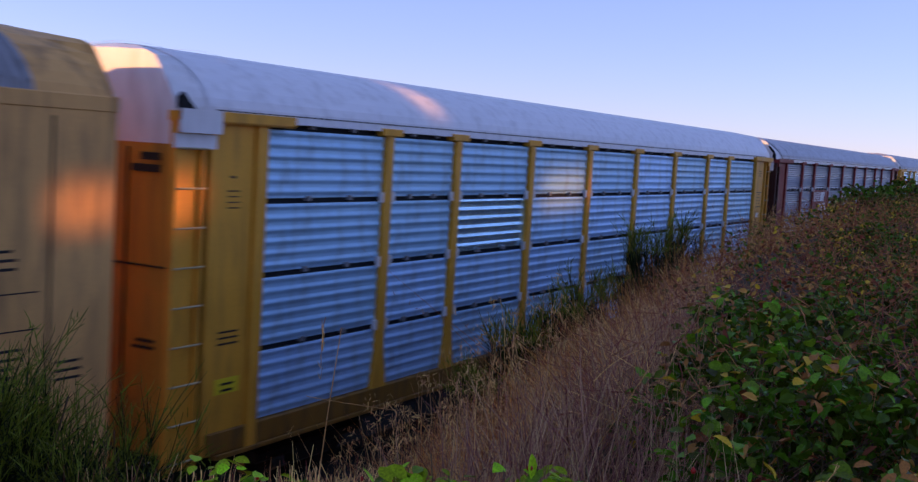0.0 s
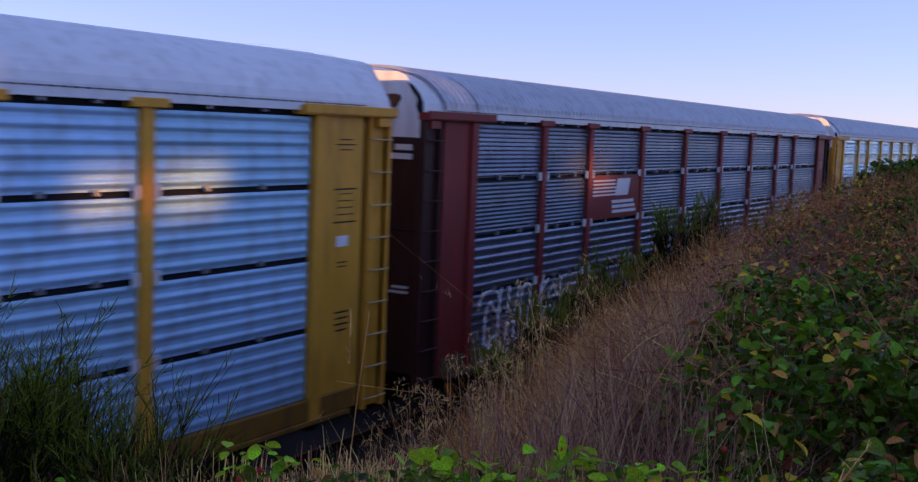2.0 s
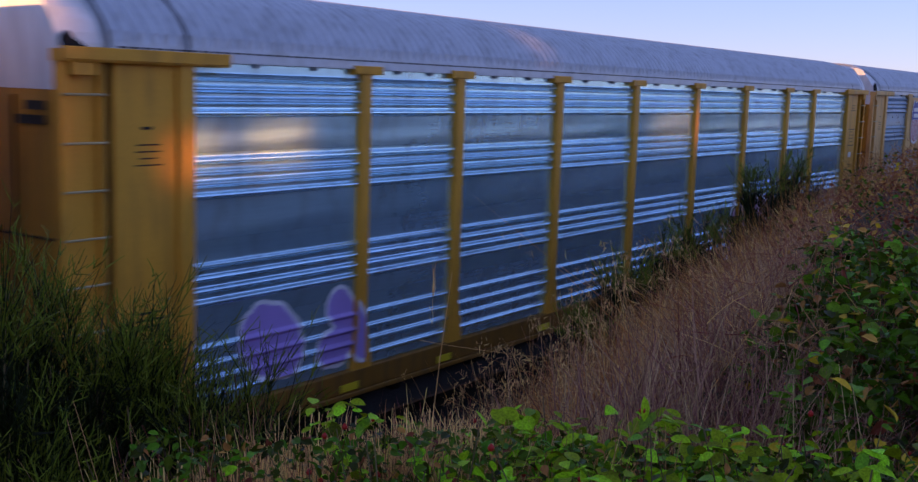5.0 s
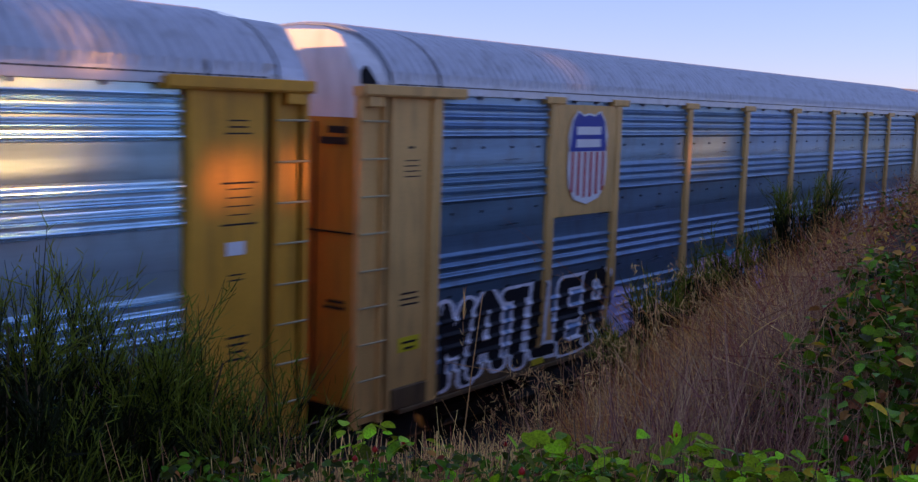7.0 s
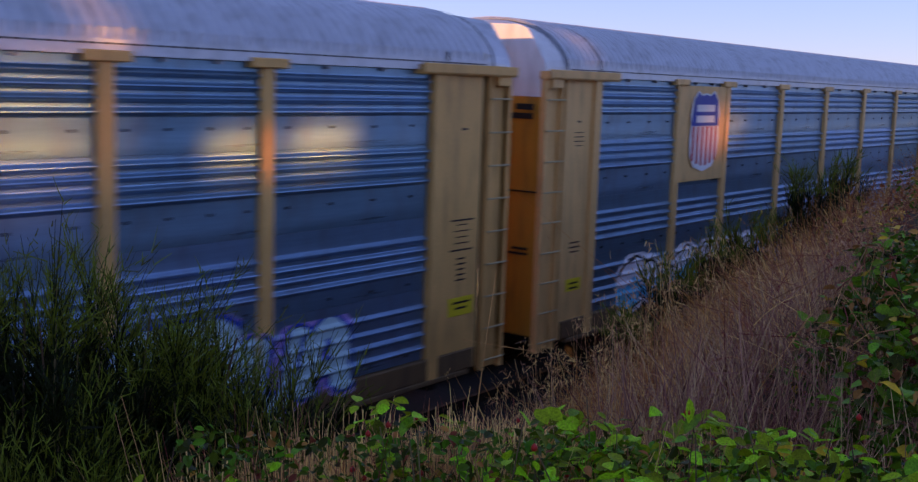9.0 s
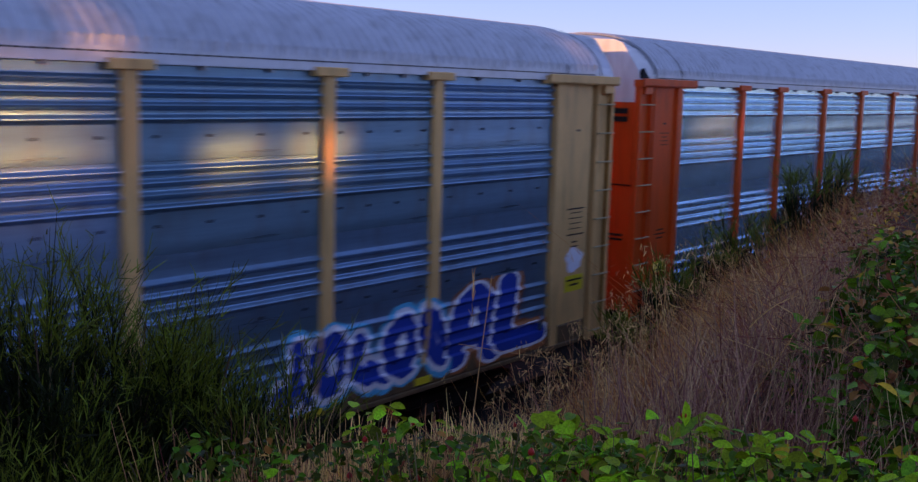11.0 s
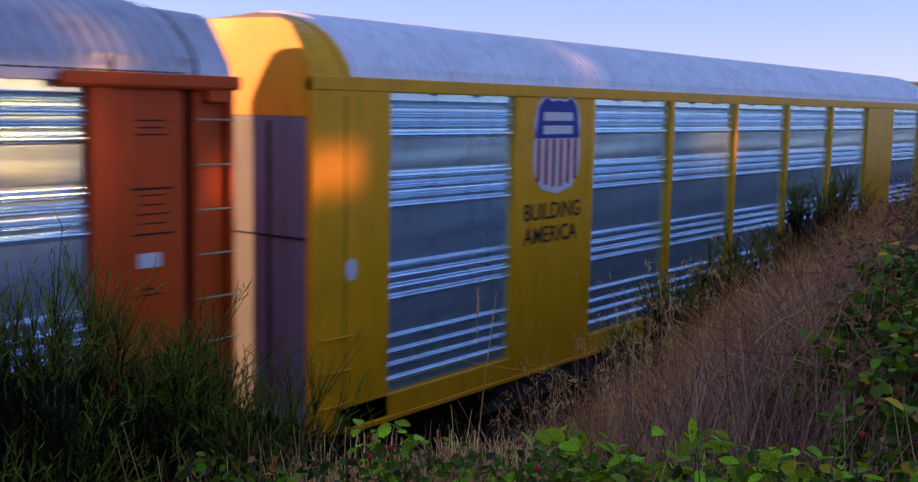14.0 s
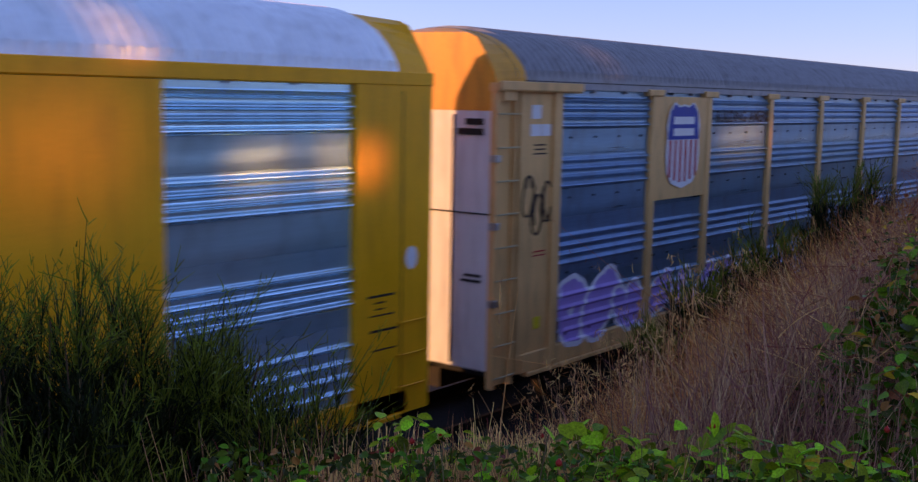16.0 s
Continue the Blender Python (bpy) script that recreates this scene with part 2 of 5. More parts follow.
def ground():
    xs, ys = spaced(-3000, 3000, -8, 40, 0.4), spaced(-3000, 3000, -12, 6, 0.3)
    m = Mesh()
    m.v = [(x, y, rise(x, y)) for y in ys for x in xs]
    n = len(xs)
    m.f = [(j * n + i, j * n + i + 1, (j + 1) * n + i + 1, (j + 1) * n + i) for j in range(len(ys) - 1) for i in range(n - 1)]
    structure("ground", m, EARTH, "dry brown earth bank rising beside the railway", True)


def track():
    m = Mesh()
    m.sweep([(-1.6, -0.6), (-0.9, -0.2), (3.95, -0.2), (4.6, -0.6)], 0, 1, 2, list(np.arange(-320, 331, 10.0)))
    structure("trackbed", m, BALLAST, "dark crushed stone ballast under the track")
    for y in (0.77, 2.28):
        r = Mesh()
        r.sweep([(y - .07, -.19), (y + .07, -.19), (y + .07, -.175), (y + .012, -.15), (y + .012, -.045), (y + .037, -.035), (y + .037, -.005),
                 (y + .03, 0), (y - .03, 0), (y - .037, -.005), (y - .037, -.035), (y - .012, -.045), (y - .012, -.15), (y - .07, -.175)], 0, 1, 2, [-320, 330])
        structure("rail_near" if y < 1 else "rail_far", r, IRON, "dark steel rail on the ballast")


ground()
track()

# ---- the train: nine covered car carriers ----
LEN, PITCH, WID = 27.54, 28.4, 3.05
ZB, ZT = 1.10, 4.97           # foot and head of the side panels
EDGE_FLUSH = [1.70, 4.55, 6.65, 9.50, 12.35, 15.20, 18.05, 20.90, 23.00, 25.84]
EDGE = [1.70, 4.55, 6.65, 9.50, 12.33, 15.15, 17.93, 20.74, 22.83, 25.73]
EDGE_MAROON = [1.70, 4.22, 6.30, 9.15, 12.00, 14.83, 17.62, 20.45, 22.53, 25.73]
ROWS = [(1.10, 2.05), (2.07, 3.02), (3.04, 3.99), (4.01, 4.96)]


RIBS = ((0.16, 0.34, 0.52, 0.72), (0.26, 0.40, 0.54, 0.68), (0.49, 0.62, 0.75, 0.88), (0.43, 0.56, 0.69, 0.82))


def rib_depth(style, h, row=0):
    """How far the sheet stands forward, h metres above the foot of its panel (0.95 m high)."""
    def bump(c, half, top):
        d = abs(h - c)
        return 0.5 + 0.5 * math.cos(math.pi * d / half) if d < half else 0.0
    if style == "grouped":
        ribs = sorted(RIBS[row])
        stops = [0.0] + ribs + [0.967]
        dish = 0.0
        for a, b in zip(stops, stops[1:]):
            if a <= h <= b and b - a > 0.2:
                dish = -0.003 * math.sin(math.pi * (h - a) / (b - a)) ** 2
        return dish + 0.042 * max(bump(r, 0.050, 0.012) for r in ribs)
    if style == "even":
        return 0.015 * max(bump(0.085 + 0.155 * i, 0.062, 0.012) for i in range(6))
    return 0.016 * max(bump(0.04 + 0.073 * i, 0.030, 0.008) for i in range(13))


SHEETS = {}


def sheet(style, width, mat, gap, row):
    style = ("even" if row < 2 else "fine") if style == "mixed" else style
    key = (style, round(width, 2), mat.name, gap, row if style == "grouped" else 0)
    if key not in SHEETS:
        tall = 0.95 - gap if gap else 0.967
        hs = sorted({round(min(max(h, 0), tall), 4) for h in np.arange(0, 0.98, 0.0125 if style != "fine" else 0.009)})
        sect = [(0.075 - rib_depth(style, h, row), h) for h in hs] + [(0.10, tall), (0.10, 0)]
        m = Mesh().sweep(sect, 0, 1, 2, [0, width])
        SHEETS[key] = m.data("panel", mat)
    return SHEETS[key]


HANGER = Mesh().box(-0.03, 0.03, 0.02, 0.09, 0, 0.07).data("hanger", GALV_DARK)


BOLT = Mesh().box(-0.028, 0.028, 0.066, 0.095, -0.016, 0.016, 0.005).data("bolt_plate", IRON)


def roof_section(lift=0.0, inset=0.0):
    half = [(0.0, 4.985), (0.0, 5.13), (0.03, 5.23), (0.11, 5.35), (0.22, 5.47), (0.38, 5.60), (0.60, 5.71), (0.85, 5.79), (1.15, 5.845), (1.525, 5.865)]
    half = [(y + inset, 4.985 + (z - 4.985) * (1 + lift) - inset) for y, z in half]
    return half + [(WID - y, z) for y, z in reversed(half[:-1])]


HOOD_IN = 0.42       # length of the faceted hood at each end of a roof


def hood_section(lift=0.0):
    """The faceted outline of a roof's end."""
    half = [(0.02, 4.985), (0.03, 5.10), (0.06, 5.20), (0.135, 5.32), (0.215, 5.44), (0.31, 5.575), (0.39, 5.685), (0.55, 5.745), (1.0, 5.76), (1.525, 5.765)]
    half = [(y, 4.985 + (z - 4.985) * (1 + lift)) for y, z in half]
    return half + [(WID - y, z) for y, z in reversed(half[:-1])]


def hood(car, side, cut, lift, mat, top_mat):
    """The sheets that run from the arched roof to the faceted end."""
    xe, xi = 0.035 + cut, 0.10 + cut + HOOD_IN
    if side:
        xe, xi = LEN - xe, LEN - xi
    outer, inner = hood_section(lift), roof_section(lift, 0.004)
    for name, rows, mt, lab in (("hood_side", range(0, 6), mat, "painted side sheet of the end hood"), ("hood_side", range(12, 18), mat, "painted side sheet of the end hood"), ("hood_top", range(6, 12), top_mat, "top sheet of the end hood")):
        m = Mesh()
        for j in rows:
            m.face([(xe, *outer[j]), (xe, *outer[j + 1]), (xi, *inner[j + 1]), (xi, *inner[j])])
        part(name, m, mt, car, lab)


def roof(car, mat, ribbed, x0, x1, lift, label):
    sect = roof_section(lift)
    m = Mesh()
    if ribbed:
        st, depth = [], []
        x = x0
        while x < x1 - 0.15:
            st += [x, x + 0.055, x + 0.085, x + 0.14]
            depth += [0, 0, 0.046, 0.046]
            x += 0.17
        st.append(x1), depth.append(0)
    else:
        st, depth = [x0 + (x1 - x0) * i / 12 for i in range(13)], [0] * 13
    n = len(sect)
    nose = []
    for i, (y, z) in enumerate(sect):
        a, b = sect[max(i - 1, 0)], sect[min(i + 1, n - 1)]
        d = Vector((-(b[1] - a[1]), b[0] - a[0])).normalized()
        nose.append((d.x, d.y) if 1 < i < n - 2 else (0, 0))
    for s, dep in zip(st, depth):
        m.v += [(s, y + d[0] * dep, z + d[1] * dep) for (y, z), d in zip(sect, nose)]
    m.f = [(i * n + j, i * n + j + 1, (i + 1) * n + j + 1, (i + 1) * n + j) for i in range(len(st) - 1) for j in range(n - 1)]
    return part("roof", m, mat, car, label)


def arch(mesh, x, thick, z_lo, z_hi, lift=0.0, inset=0.02, pts=None):
    """A flat end sheet in the shape of the car's cross-section between two heights."""
    pts = pts or roof_section(lift, inset)
    outline = []
    full = [(inset, 0.7)] + pts + [(WID - inset, 0.7)]
    for a, b in zip(full, full[1:] + full[:1]):
        ins = z_lo - 1e-6 <= a[1] <= z_hi + 1e-6
        if ins:
            outline.append(a)
        for zc in sorted((z_lo, z_hi), reverse=a[1] > b[1]):
            if (a[1] - zc) * (b[1] - zc) < 0:
                f = (zc - a[1]) / (b[1] - a[1])
                outline.append((a[0] + f * (b[0] - a[0]), zc))
    mesh.sweep(outline, 0, 1, 2, [x, x + thick])
    return mesh


def bars(parent, name, x, z, w, rows, mat, height=0.035, step=0.075, y=-0.004, seed=1):
    """Unreadable lettering: each line a plain bar."""
    rnd = random.Random(seed)
    m = Mesh()
    for i in range(rows):
        ww = w * rnd.uniform(0.55, 1.0)
        off = (w - ww) * 0.5
        m.box(x + off, x + off + ww, y, y + 0.003, z - i * step - height, z - i * step)
    return part(name, m, mat, parent)


def shield(car, x, z, w, h, y=-0.012):
    """A shield-shaped emblem in plain colours."""
    out = [(-.5, .72), (-.42, .90), (-.28, 1.0), (-.14, .955), (0, .975), (.14, .955), (.28, 1.0), (.42, .90), (.5, .72), (.47, .60), (.5, .40), (.46, .20), (.32, .06), (0, 0), (-.32, .06), (-.46, .20), (-.5, .40), (-.47, .60)]

    def shape(grow, y0, keep=lambda q: True):
        return [(x + q[0] * w * grow, z + (0.5 + (q[1] - 0.5) * grow) * h) for q in out]
    rim = Mesh().sweep([(a, b) for a, b in shape(1.045, y)], 1, 0, 2, [y, y + 0.004])
    sh = part("shield", rim, LETTER_WHITE, car, "white-edged shield emblem in red, white and blue")
    field = Mesh()
    top = [q for q in shape(1.0, y) if q[1] >= z + 0.59 * h]
    top = [(x - .475 * w, z + 0.57 * h)] + sorted([q for q in top], key=lambda q: q[0]) + [(x + .475 * w, z + 0.57 * h)]
    field.sweep(top, 1, 0, 2, [y - 0.004, y - 0.001])
    part("shield_top", field, SIGN_BLUE, sh)
    for i in range(6):
        c = x + w * (-0.40 + 0.16 * i)
        low = z + h * (0.05 + 0.30 * abs((c - x) / w) ** 1.6)
        part("stripe", Mesh().box(c - 0.035 * w, c + 0.035 * w, y - 0.004, y - 0.001, low, z + 0.565 * h), SIGN_RED, sh)
    for i in range(2):
        zz = z + h * (0.80 - 0.14 * i)
        part("lettering_bar", Mesh().box(x - 0.32 * w, x + 0.32 * w, y - 0.007, y - 0.005, zz - 0.045 * h, zz + 0.045 * h), LETTER_WHITE, sh)


def words(car, text, x, z, size, mat, y=-0.006):
    c = bpy.data.curves.new("lettering", "FONT")
    c.body, c.size, c.extrude, c.offset = text, size, 0.001, 0.012 * size
    tmp = bpy.data.objects.new("lettering", c)
    scene.collection.objects.link(tmp)
    dg = bpy.context.evaluated_depsgraph_get()
    me = bpy.data.meshes.new_from_object(tmp.evaluated_get(dg))
    bpy.data.objects.remove(tmp)
    me.materials.clear()
    me.materials.append(mat)
    me.transform(Matrix.Rotation(math.pi / 2, 4, "X"))
    part("lettering", me, mat, car, at=(x, y, z))


def truck(car, x):
    tr = part("truck", Mesh().box(x - 1.25, x + 1.25, 0.42, 0.56, 0.30, 0.46, 0.03).box(x - 0.45, x + 0.45, 0.40, 0.58, 0.14, 0.40, 0.03)
              .box(x - 1.25, x + 1.25, 2.49, 2.63, 0.30, 0.46, 0.03).box(x - 0.2, x + 0.2, 0.5, 2.55, 0.25, 0.5), IRON, car, "black cast steel truck")
    for dx in (-0.88, 0.88):
        m = Mesh()
        for y in (0.70, 2.21):
            m.tube((x + dx, y, 0.36), (x + dx, y + 0.13, 0.36), 0.36, 20)
        m.tube((x + dx, 0.45, 0.36), (x + dx, 2.6, 0.36), 0.08, 8)
        part("wheelset", m, IRON, tr)


def car(k, name, look_label, color, panel_mat, style, roof_mat, ribbed, end_low, end_top=None, gap=0.0, flush=False, lift=0.0,
        sill=None, plates=(), caps=True, white_from=4.66, cut=0.0, seam=True, roof_end=None, ladder=True, odd=(), end_width=1.0, bolts=False, ladder_mat=None):
    c = thing("autorack_car", look_label, "railroad car", "cars of the freight train")
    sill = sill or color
    edge = EDGE_FLUSH if flush else EDGE_MAROON if color is MAROON else EDGE
    end_top = end_top or WHITE
    # closed dark box behind the sheets, far wall, floor
    b = Mesh().box(0.12 + cut, LEN - 0.12 - cut, 0.115, WID - 0.07, 0.85, 4.98)
    part("inner_shell", b, DARK, c, "dark inside of the car behind the side sheets")
    part("far_wall", Mesh().box(0.05 + cut, LEN - 0.05 - cut, WID - 0.06, WID, 1.0, 5.0), panel_mat, c)
    roof(c, roof_mat, ribbed, 0.10 + cut + (end_width if roof_end else HOOD_IN), LEN - 0.10 - cut - (end_width if roof_end else HOOD_IN), lift, "ribbed metal roof" if ribbed else "smooth painted roof")
    if roof_end:
        for a, z in ((0.10 + cut + HOOD_IN, 0.10 + end_width + cut), (LEN - 0.10 - end_width - cut, LEN - 0.10 - cut - HOOD_IN)):
            roof(c, roof_end, False, a, z, lift, "painted end sheet of the roof")
    elif seam:
        for x in (0.54, 1.55, LEN - 1.575, LEN - 0.565):
            sec = [(y - 0.03 * (y < 1.5) + 0.03 * (y > 1.55), z + 0.03) for y, z in roof_section(lift)]
            m = Mesh()
            for s in (x, x + 0.035):
                m.v += [(s, y, z) for y, z in sec]
            n = len(sec)
            m.f = [(j, j + 1, n + j + 1, n + j) for j in range(n - 1)]
            part("roof_seam", m, roof_mat if roof_mat is WHITE_ROOF else IRON, c)
    # dark riveted joint along the foot of the roof
    if not flush:
        m = Mesh()
        x = 0.7 + cut
        while x < LEN - 0.7 - cut:
            m.box(x, x + 0.11, -0.006, 0.01, 5.082, 5.10)
            x += 0.155
        tagged(part("eave_rivets", m, IRON, c), kind="stuff")
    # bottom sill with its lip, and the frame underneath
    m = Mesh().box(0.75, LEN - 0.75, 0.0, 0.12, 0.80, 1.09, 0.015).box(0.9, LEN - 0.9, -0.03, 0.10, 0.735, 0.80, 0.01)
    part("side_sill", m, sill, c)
    m = Mesh().box(0.4, LEN - 0.4, 1.25, 1.80, 0.45, 0.85)
    for i in range(14):
        m.box(1.6 + i * 1.87, 1.75 + i * 1.87, 0.1, 2.95, 0.60, 0.85)
    part("underframe", m, IRON, c, "black steel underframe")
    for x in (3.5, LEN - 3.5):
        truck(c, x)
    # end walls
    for side in (0, 1):
        x = 0.04 + cut if side == 0 else LEN - 0.10 - cut
        part("end_door", arch(Mesh(), x, 0.06, 0.95, white_from, lift), end_low, c, "folding end door of the car")
        part("end_hood", arch(Mesh(), x - 0.01 if side == 0 else x + 0.01, 0.06, white_from, 6.2, lift, pts=hood_section(lift)), end_top, c, "painted hood over the end door")
        hood(c, side, cut, lift, roof_end or (end_top if side == 0 else roof_mat), roof_end or roof_mat)
        xe = x - 0.02 if side == 0 else x + 0.06
        m = Mesh()
        for yy in (0.75, 1.52, 2.3):
            m.box(xe, xe + 0.02, yy, yy + 0.025, 1.0, 4.6)
        m.box(xe, xe + 0.02, 0.1, 2.95, 3.2, 3.22)
        part("door_seam", m, DARK, c)
        part("coupler", Mesh().box(-0.45 if side == 0 else LEN - 0.1, 0.1 if side == 0 else LEN + 0.45, 1.4, 1.65, 0.65, 0.92, 0.04), IRON, c, "black steel coupler")
    # corner sections with ladders
    for side in (0, 1):
        def X(v):
            return v if side == 0 else LEN - v

        def bx(mesh, a, b2, *r):
            p, q = sorted((X(a), X(b2)))
            return mesh.box(p, q, *r)
        if flush:
            m = bx(Mesh(), cut + 0.0, 1.70, 0.0, 0.11, 0.78, 5.10, 0.012)
            part("corner_panel", m, color, c)
            m = Mesh()
            bx(m, 0.86, 0.875, -0.004, 0.0, 0.9, 4.9)
            part("panel_seam", m, DARK, c)
            if ladder:
                for i in range(3):
                    r = Mesh().tube((X(cut + 0.14), -0.05, 1.15 + 0.42 * i), (X(cut + 0.62), -0.05, 1.15 + 0.42 * i), 0.013, 6)
                    r.tube((X(cut + 0.14), -0.05, 1.15 + 0.42 * i), (X(cut + 0.14), 0.01, 1.15 + 0.42 * i), 0.013, 6)
                    r.tube((X(cut + 0.62), -0.05, 1.15 + 0.42 * i), (X(cut + 0.62), 0.01, 1.15 + 0.42 * i), 0.013, 6)
                    part("grab_rung", r, color, c)
            continue
        part("corner_panel", bx(Mesh(), 0.66, 1.46 + 0.11 * side, 0.035, 0.11, 0.80, 4.93, 0.012), color, c)
        part("corner_post", bx(bx(Mesh(), 1.46 + 0.11 * side, 1.68 + 0.11 * side, -0.02, 0.11, 0.80, 4.93, 0.015), 1.38, 1.46, 0.10, 0.112, 0.8, 4.9), color, c)
        part("ladder_back", bx(Mesh(), 0.04, 0.53, 0.075, 0.115, 0.72, 4.93), ladder_mat or color, c)
        m = bx(Mesh(), 0.02, 0.10, -0.01, 0.10, 0.70, 4.93, 0.01)
        bx(m, 0.48, 0.54, 0.0, 0.10, 0.70, 4.93, 0.01)
        lad = part("ladder", m, ladder_mat or color, c, "side ladder with steel rungs")
        for i in range(9):
            z = 0.86 + 0.47 * i
            r = Mesh().tube((X(0.05), -0.035, z), (X(0.52), -0.035, z), 0.013, 6)
            r.tube((X(0.05), -0.035, z), (X(0.05), 0.02, z), 0.013, 6).tube((X(0.52), -0.035, z), (X(0.52), 0.02, z), 0.013, 6)
            part("rung", r, ladder_mat or RUNG, lad)
        if caps:
            part("top_angle", bx(bx(Mesh(), 0.0, 2.12, -0.07, 0.11, 4.93, 5.05, 0.012), 0.0, 2.12, -0.09, -0.055, 4.95, 5.075, 0.008), color, c)
            part("angle_foot", bx(Mesh(), 0.12, 0.40, -0.05, 0.03, 4.80, 4.93, 0.01), color, c)
    # posts between the panels
    for i, x in enumerate(edge[1:-1]):
        wide = 0.10 if not flush else 0.085
        if flush:
            part("side_post", Mesh().box(x - wide, x + wide, -0.005, 0.11, ZB - 0.02, 4.96, 0.015), color, c)
            continue
        m = Mesh()
        y0 = 0.0
        m.box(x - wide, x + wide, y0, 0.11, ZB + 0.55, 4.93, 0.018)
        m.sweep([(x - 0.20, ZB - 0.03), (x + 0.20, ZB - 0.03), (x + wide, ZB + 0.55), (x - wide, ZB + 0.55)], 1, 0, 2, [y0 + 0.003, 0.11])
        part("side_post", m, color, c)
        part("post_cap", Mesh().box(x - 0.27, x + 0.27, -0.035, 0.10, 4.92, 5.03, 0.012), color, c)
        if gap:
            for z in (2.06, 3.03, 4.00):
                for s in (-1, 1):
                    part("clip", Mesh().box(x + s * 0.155 - 0.04, x + s * 0.155 + 0.04, 0.0, 0.07, z - 0.075, z + 0.075, 0.02), WHITE, c)
    if flush:
        part("top_rail", Mesh().box(cut, LEN - cut, -0.012, 0.11, 4.965, 5.14, 0.015), color, c)
    # corrugated sheets, four high
    for i, (a, b2) in enumerate(zip(edge[:-1], edge[1:])):
        if i in plates and flush:
            part("plate", Mesh().box(a + 0.08, b2 - 0.08, 0.0, 0.10, ZB - 0.02, 4.96), color, c)
            continue
        for r, (z0, z1) in enumerate(ROWS):
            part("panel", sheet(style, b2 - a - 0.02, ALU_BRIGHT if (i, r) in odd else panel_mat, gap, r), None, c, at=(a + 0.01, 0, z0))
        if bolts:
            for r, (z0, z1) in enumerate(ROWS):
                for f in (0.12, 0.37, 0.63, 0.88):
                    part("bolt_plate", BOLT, None, c, at=(a + (b2 - a) * f, 0, z0 + (0.10, 0.10, 0.30, 0.25)[r]))
        if i in plates:
            part("plate", Mesh().box(a + 0.11, b2 - 0.11, 0.015, 0.04, 3.13, 4.92, 0.006), color, c)
        for f in (0.33, 0.67):
            xx = a + (b2 - a) * f
            part("hanger", HANGER, None, c, at=(xx, 0, 4.94))
            if gap:
                for z in (2.03, 3.0, 3.97):
                    part("hanger", HANGER, None, c, at=(xx, 0.01, z))
    return c


CARS = []
CARS.append(car(0, "a", "tan boxed autorack car with a grey roof and weathered ends", WEATHERED_TAN, ALU, "grouped", GALV_DARK, True, WEATHERED_TAN, WEATHERED_TAN, flush=True, plates=(0, 1, 7, 8), roof_end=WEATHERED_TAN, ladder=False))
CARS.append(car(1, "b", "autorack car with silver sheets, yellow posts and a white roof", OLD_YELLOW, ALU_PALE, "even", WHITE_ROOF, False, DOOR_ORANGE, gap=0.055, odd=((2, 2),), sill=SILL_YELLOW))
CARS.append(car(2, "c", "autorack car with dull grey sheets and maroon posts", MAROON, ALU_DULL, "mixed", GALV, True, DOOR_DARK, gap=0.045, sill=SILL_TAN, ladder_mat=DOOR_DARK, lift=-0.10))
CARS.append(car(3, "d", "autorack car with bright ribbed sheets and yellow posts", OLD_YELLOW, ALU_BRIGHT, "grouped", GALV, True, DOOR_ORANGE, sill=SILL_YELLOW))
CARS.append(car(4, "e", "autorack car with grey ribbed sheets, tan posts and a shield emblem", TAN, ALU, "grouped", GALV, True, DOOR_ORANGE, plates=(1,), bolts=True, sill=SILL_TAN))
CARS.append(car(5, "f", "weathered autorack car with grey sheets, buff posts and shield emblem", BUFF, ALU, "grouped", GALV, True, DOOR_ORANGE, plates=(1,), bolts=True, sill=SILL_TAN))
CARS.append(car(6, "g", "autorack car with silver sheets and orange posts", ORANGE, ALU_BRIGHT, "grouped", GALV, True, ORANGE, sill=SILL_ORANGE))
CARS.append(car(7, "h", "bright yellow autorack car with silver sheets and a bright ribbed roof", BRIGHT_YELLOW, ALU_BRIGHT, "grouped", GALV_BRIGHT, True, BLUE_GREY, BRIGHT_YELLOW, flush=True, plates=(1, 7), lift=0.08, cut=0.30, roof_end=BRIGHT_YELLOW, end_width=0.56))
CARS.append(car(8, "i", "weathered tan autorack car with grey sheets and a shield emblem", BUFF, ALU, "grouped", GALV_DARK, True, WHITE, OLD_YELLOW, plates=(1,), roof_end=OLD_YELLOW, end_width=0.62, bolts=True))

A, B, C, D, E, F, G, H, I = CARS
for c in (E, F, I):
    shield(c, 5.60, 3.34, 1.22, 1.46)
shield(H, 5.60, 3.53, 1.30, 1.44)


# ---- lettering, emblems and graffiti on the cars ----
# strokes of sprayed capitals on a grid of ten by ten, each stroke a run of points (a is ten)
STROKES = {"A": "00 28 5a 88 a0|23 83", "C": "98 6a 2a 07 03 20 60 92", "D": "00 0a 5a 97 93 50 00", "E": "aa 0a 05 85 05 00 a0",
           "H": "00 0a|05 a5|aa a0", "L": "0a 00 a0", "M": "00 0a 54 aa a0", "O": "50 12 08 3a 7a a8 a2 70 50", "P": "00 0a 7a a8 a6 74 04",
           "R": "00 0a 7a a8 a6 75 05 45 a0", "S": "98 7a 3a 08 16 86 a3 70 30 02", "T": "0a aa|5a 50", "U": "0a 02 30 70 a2 aa"}


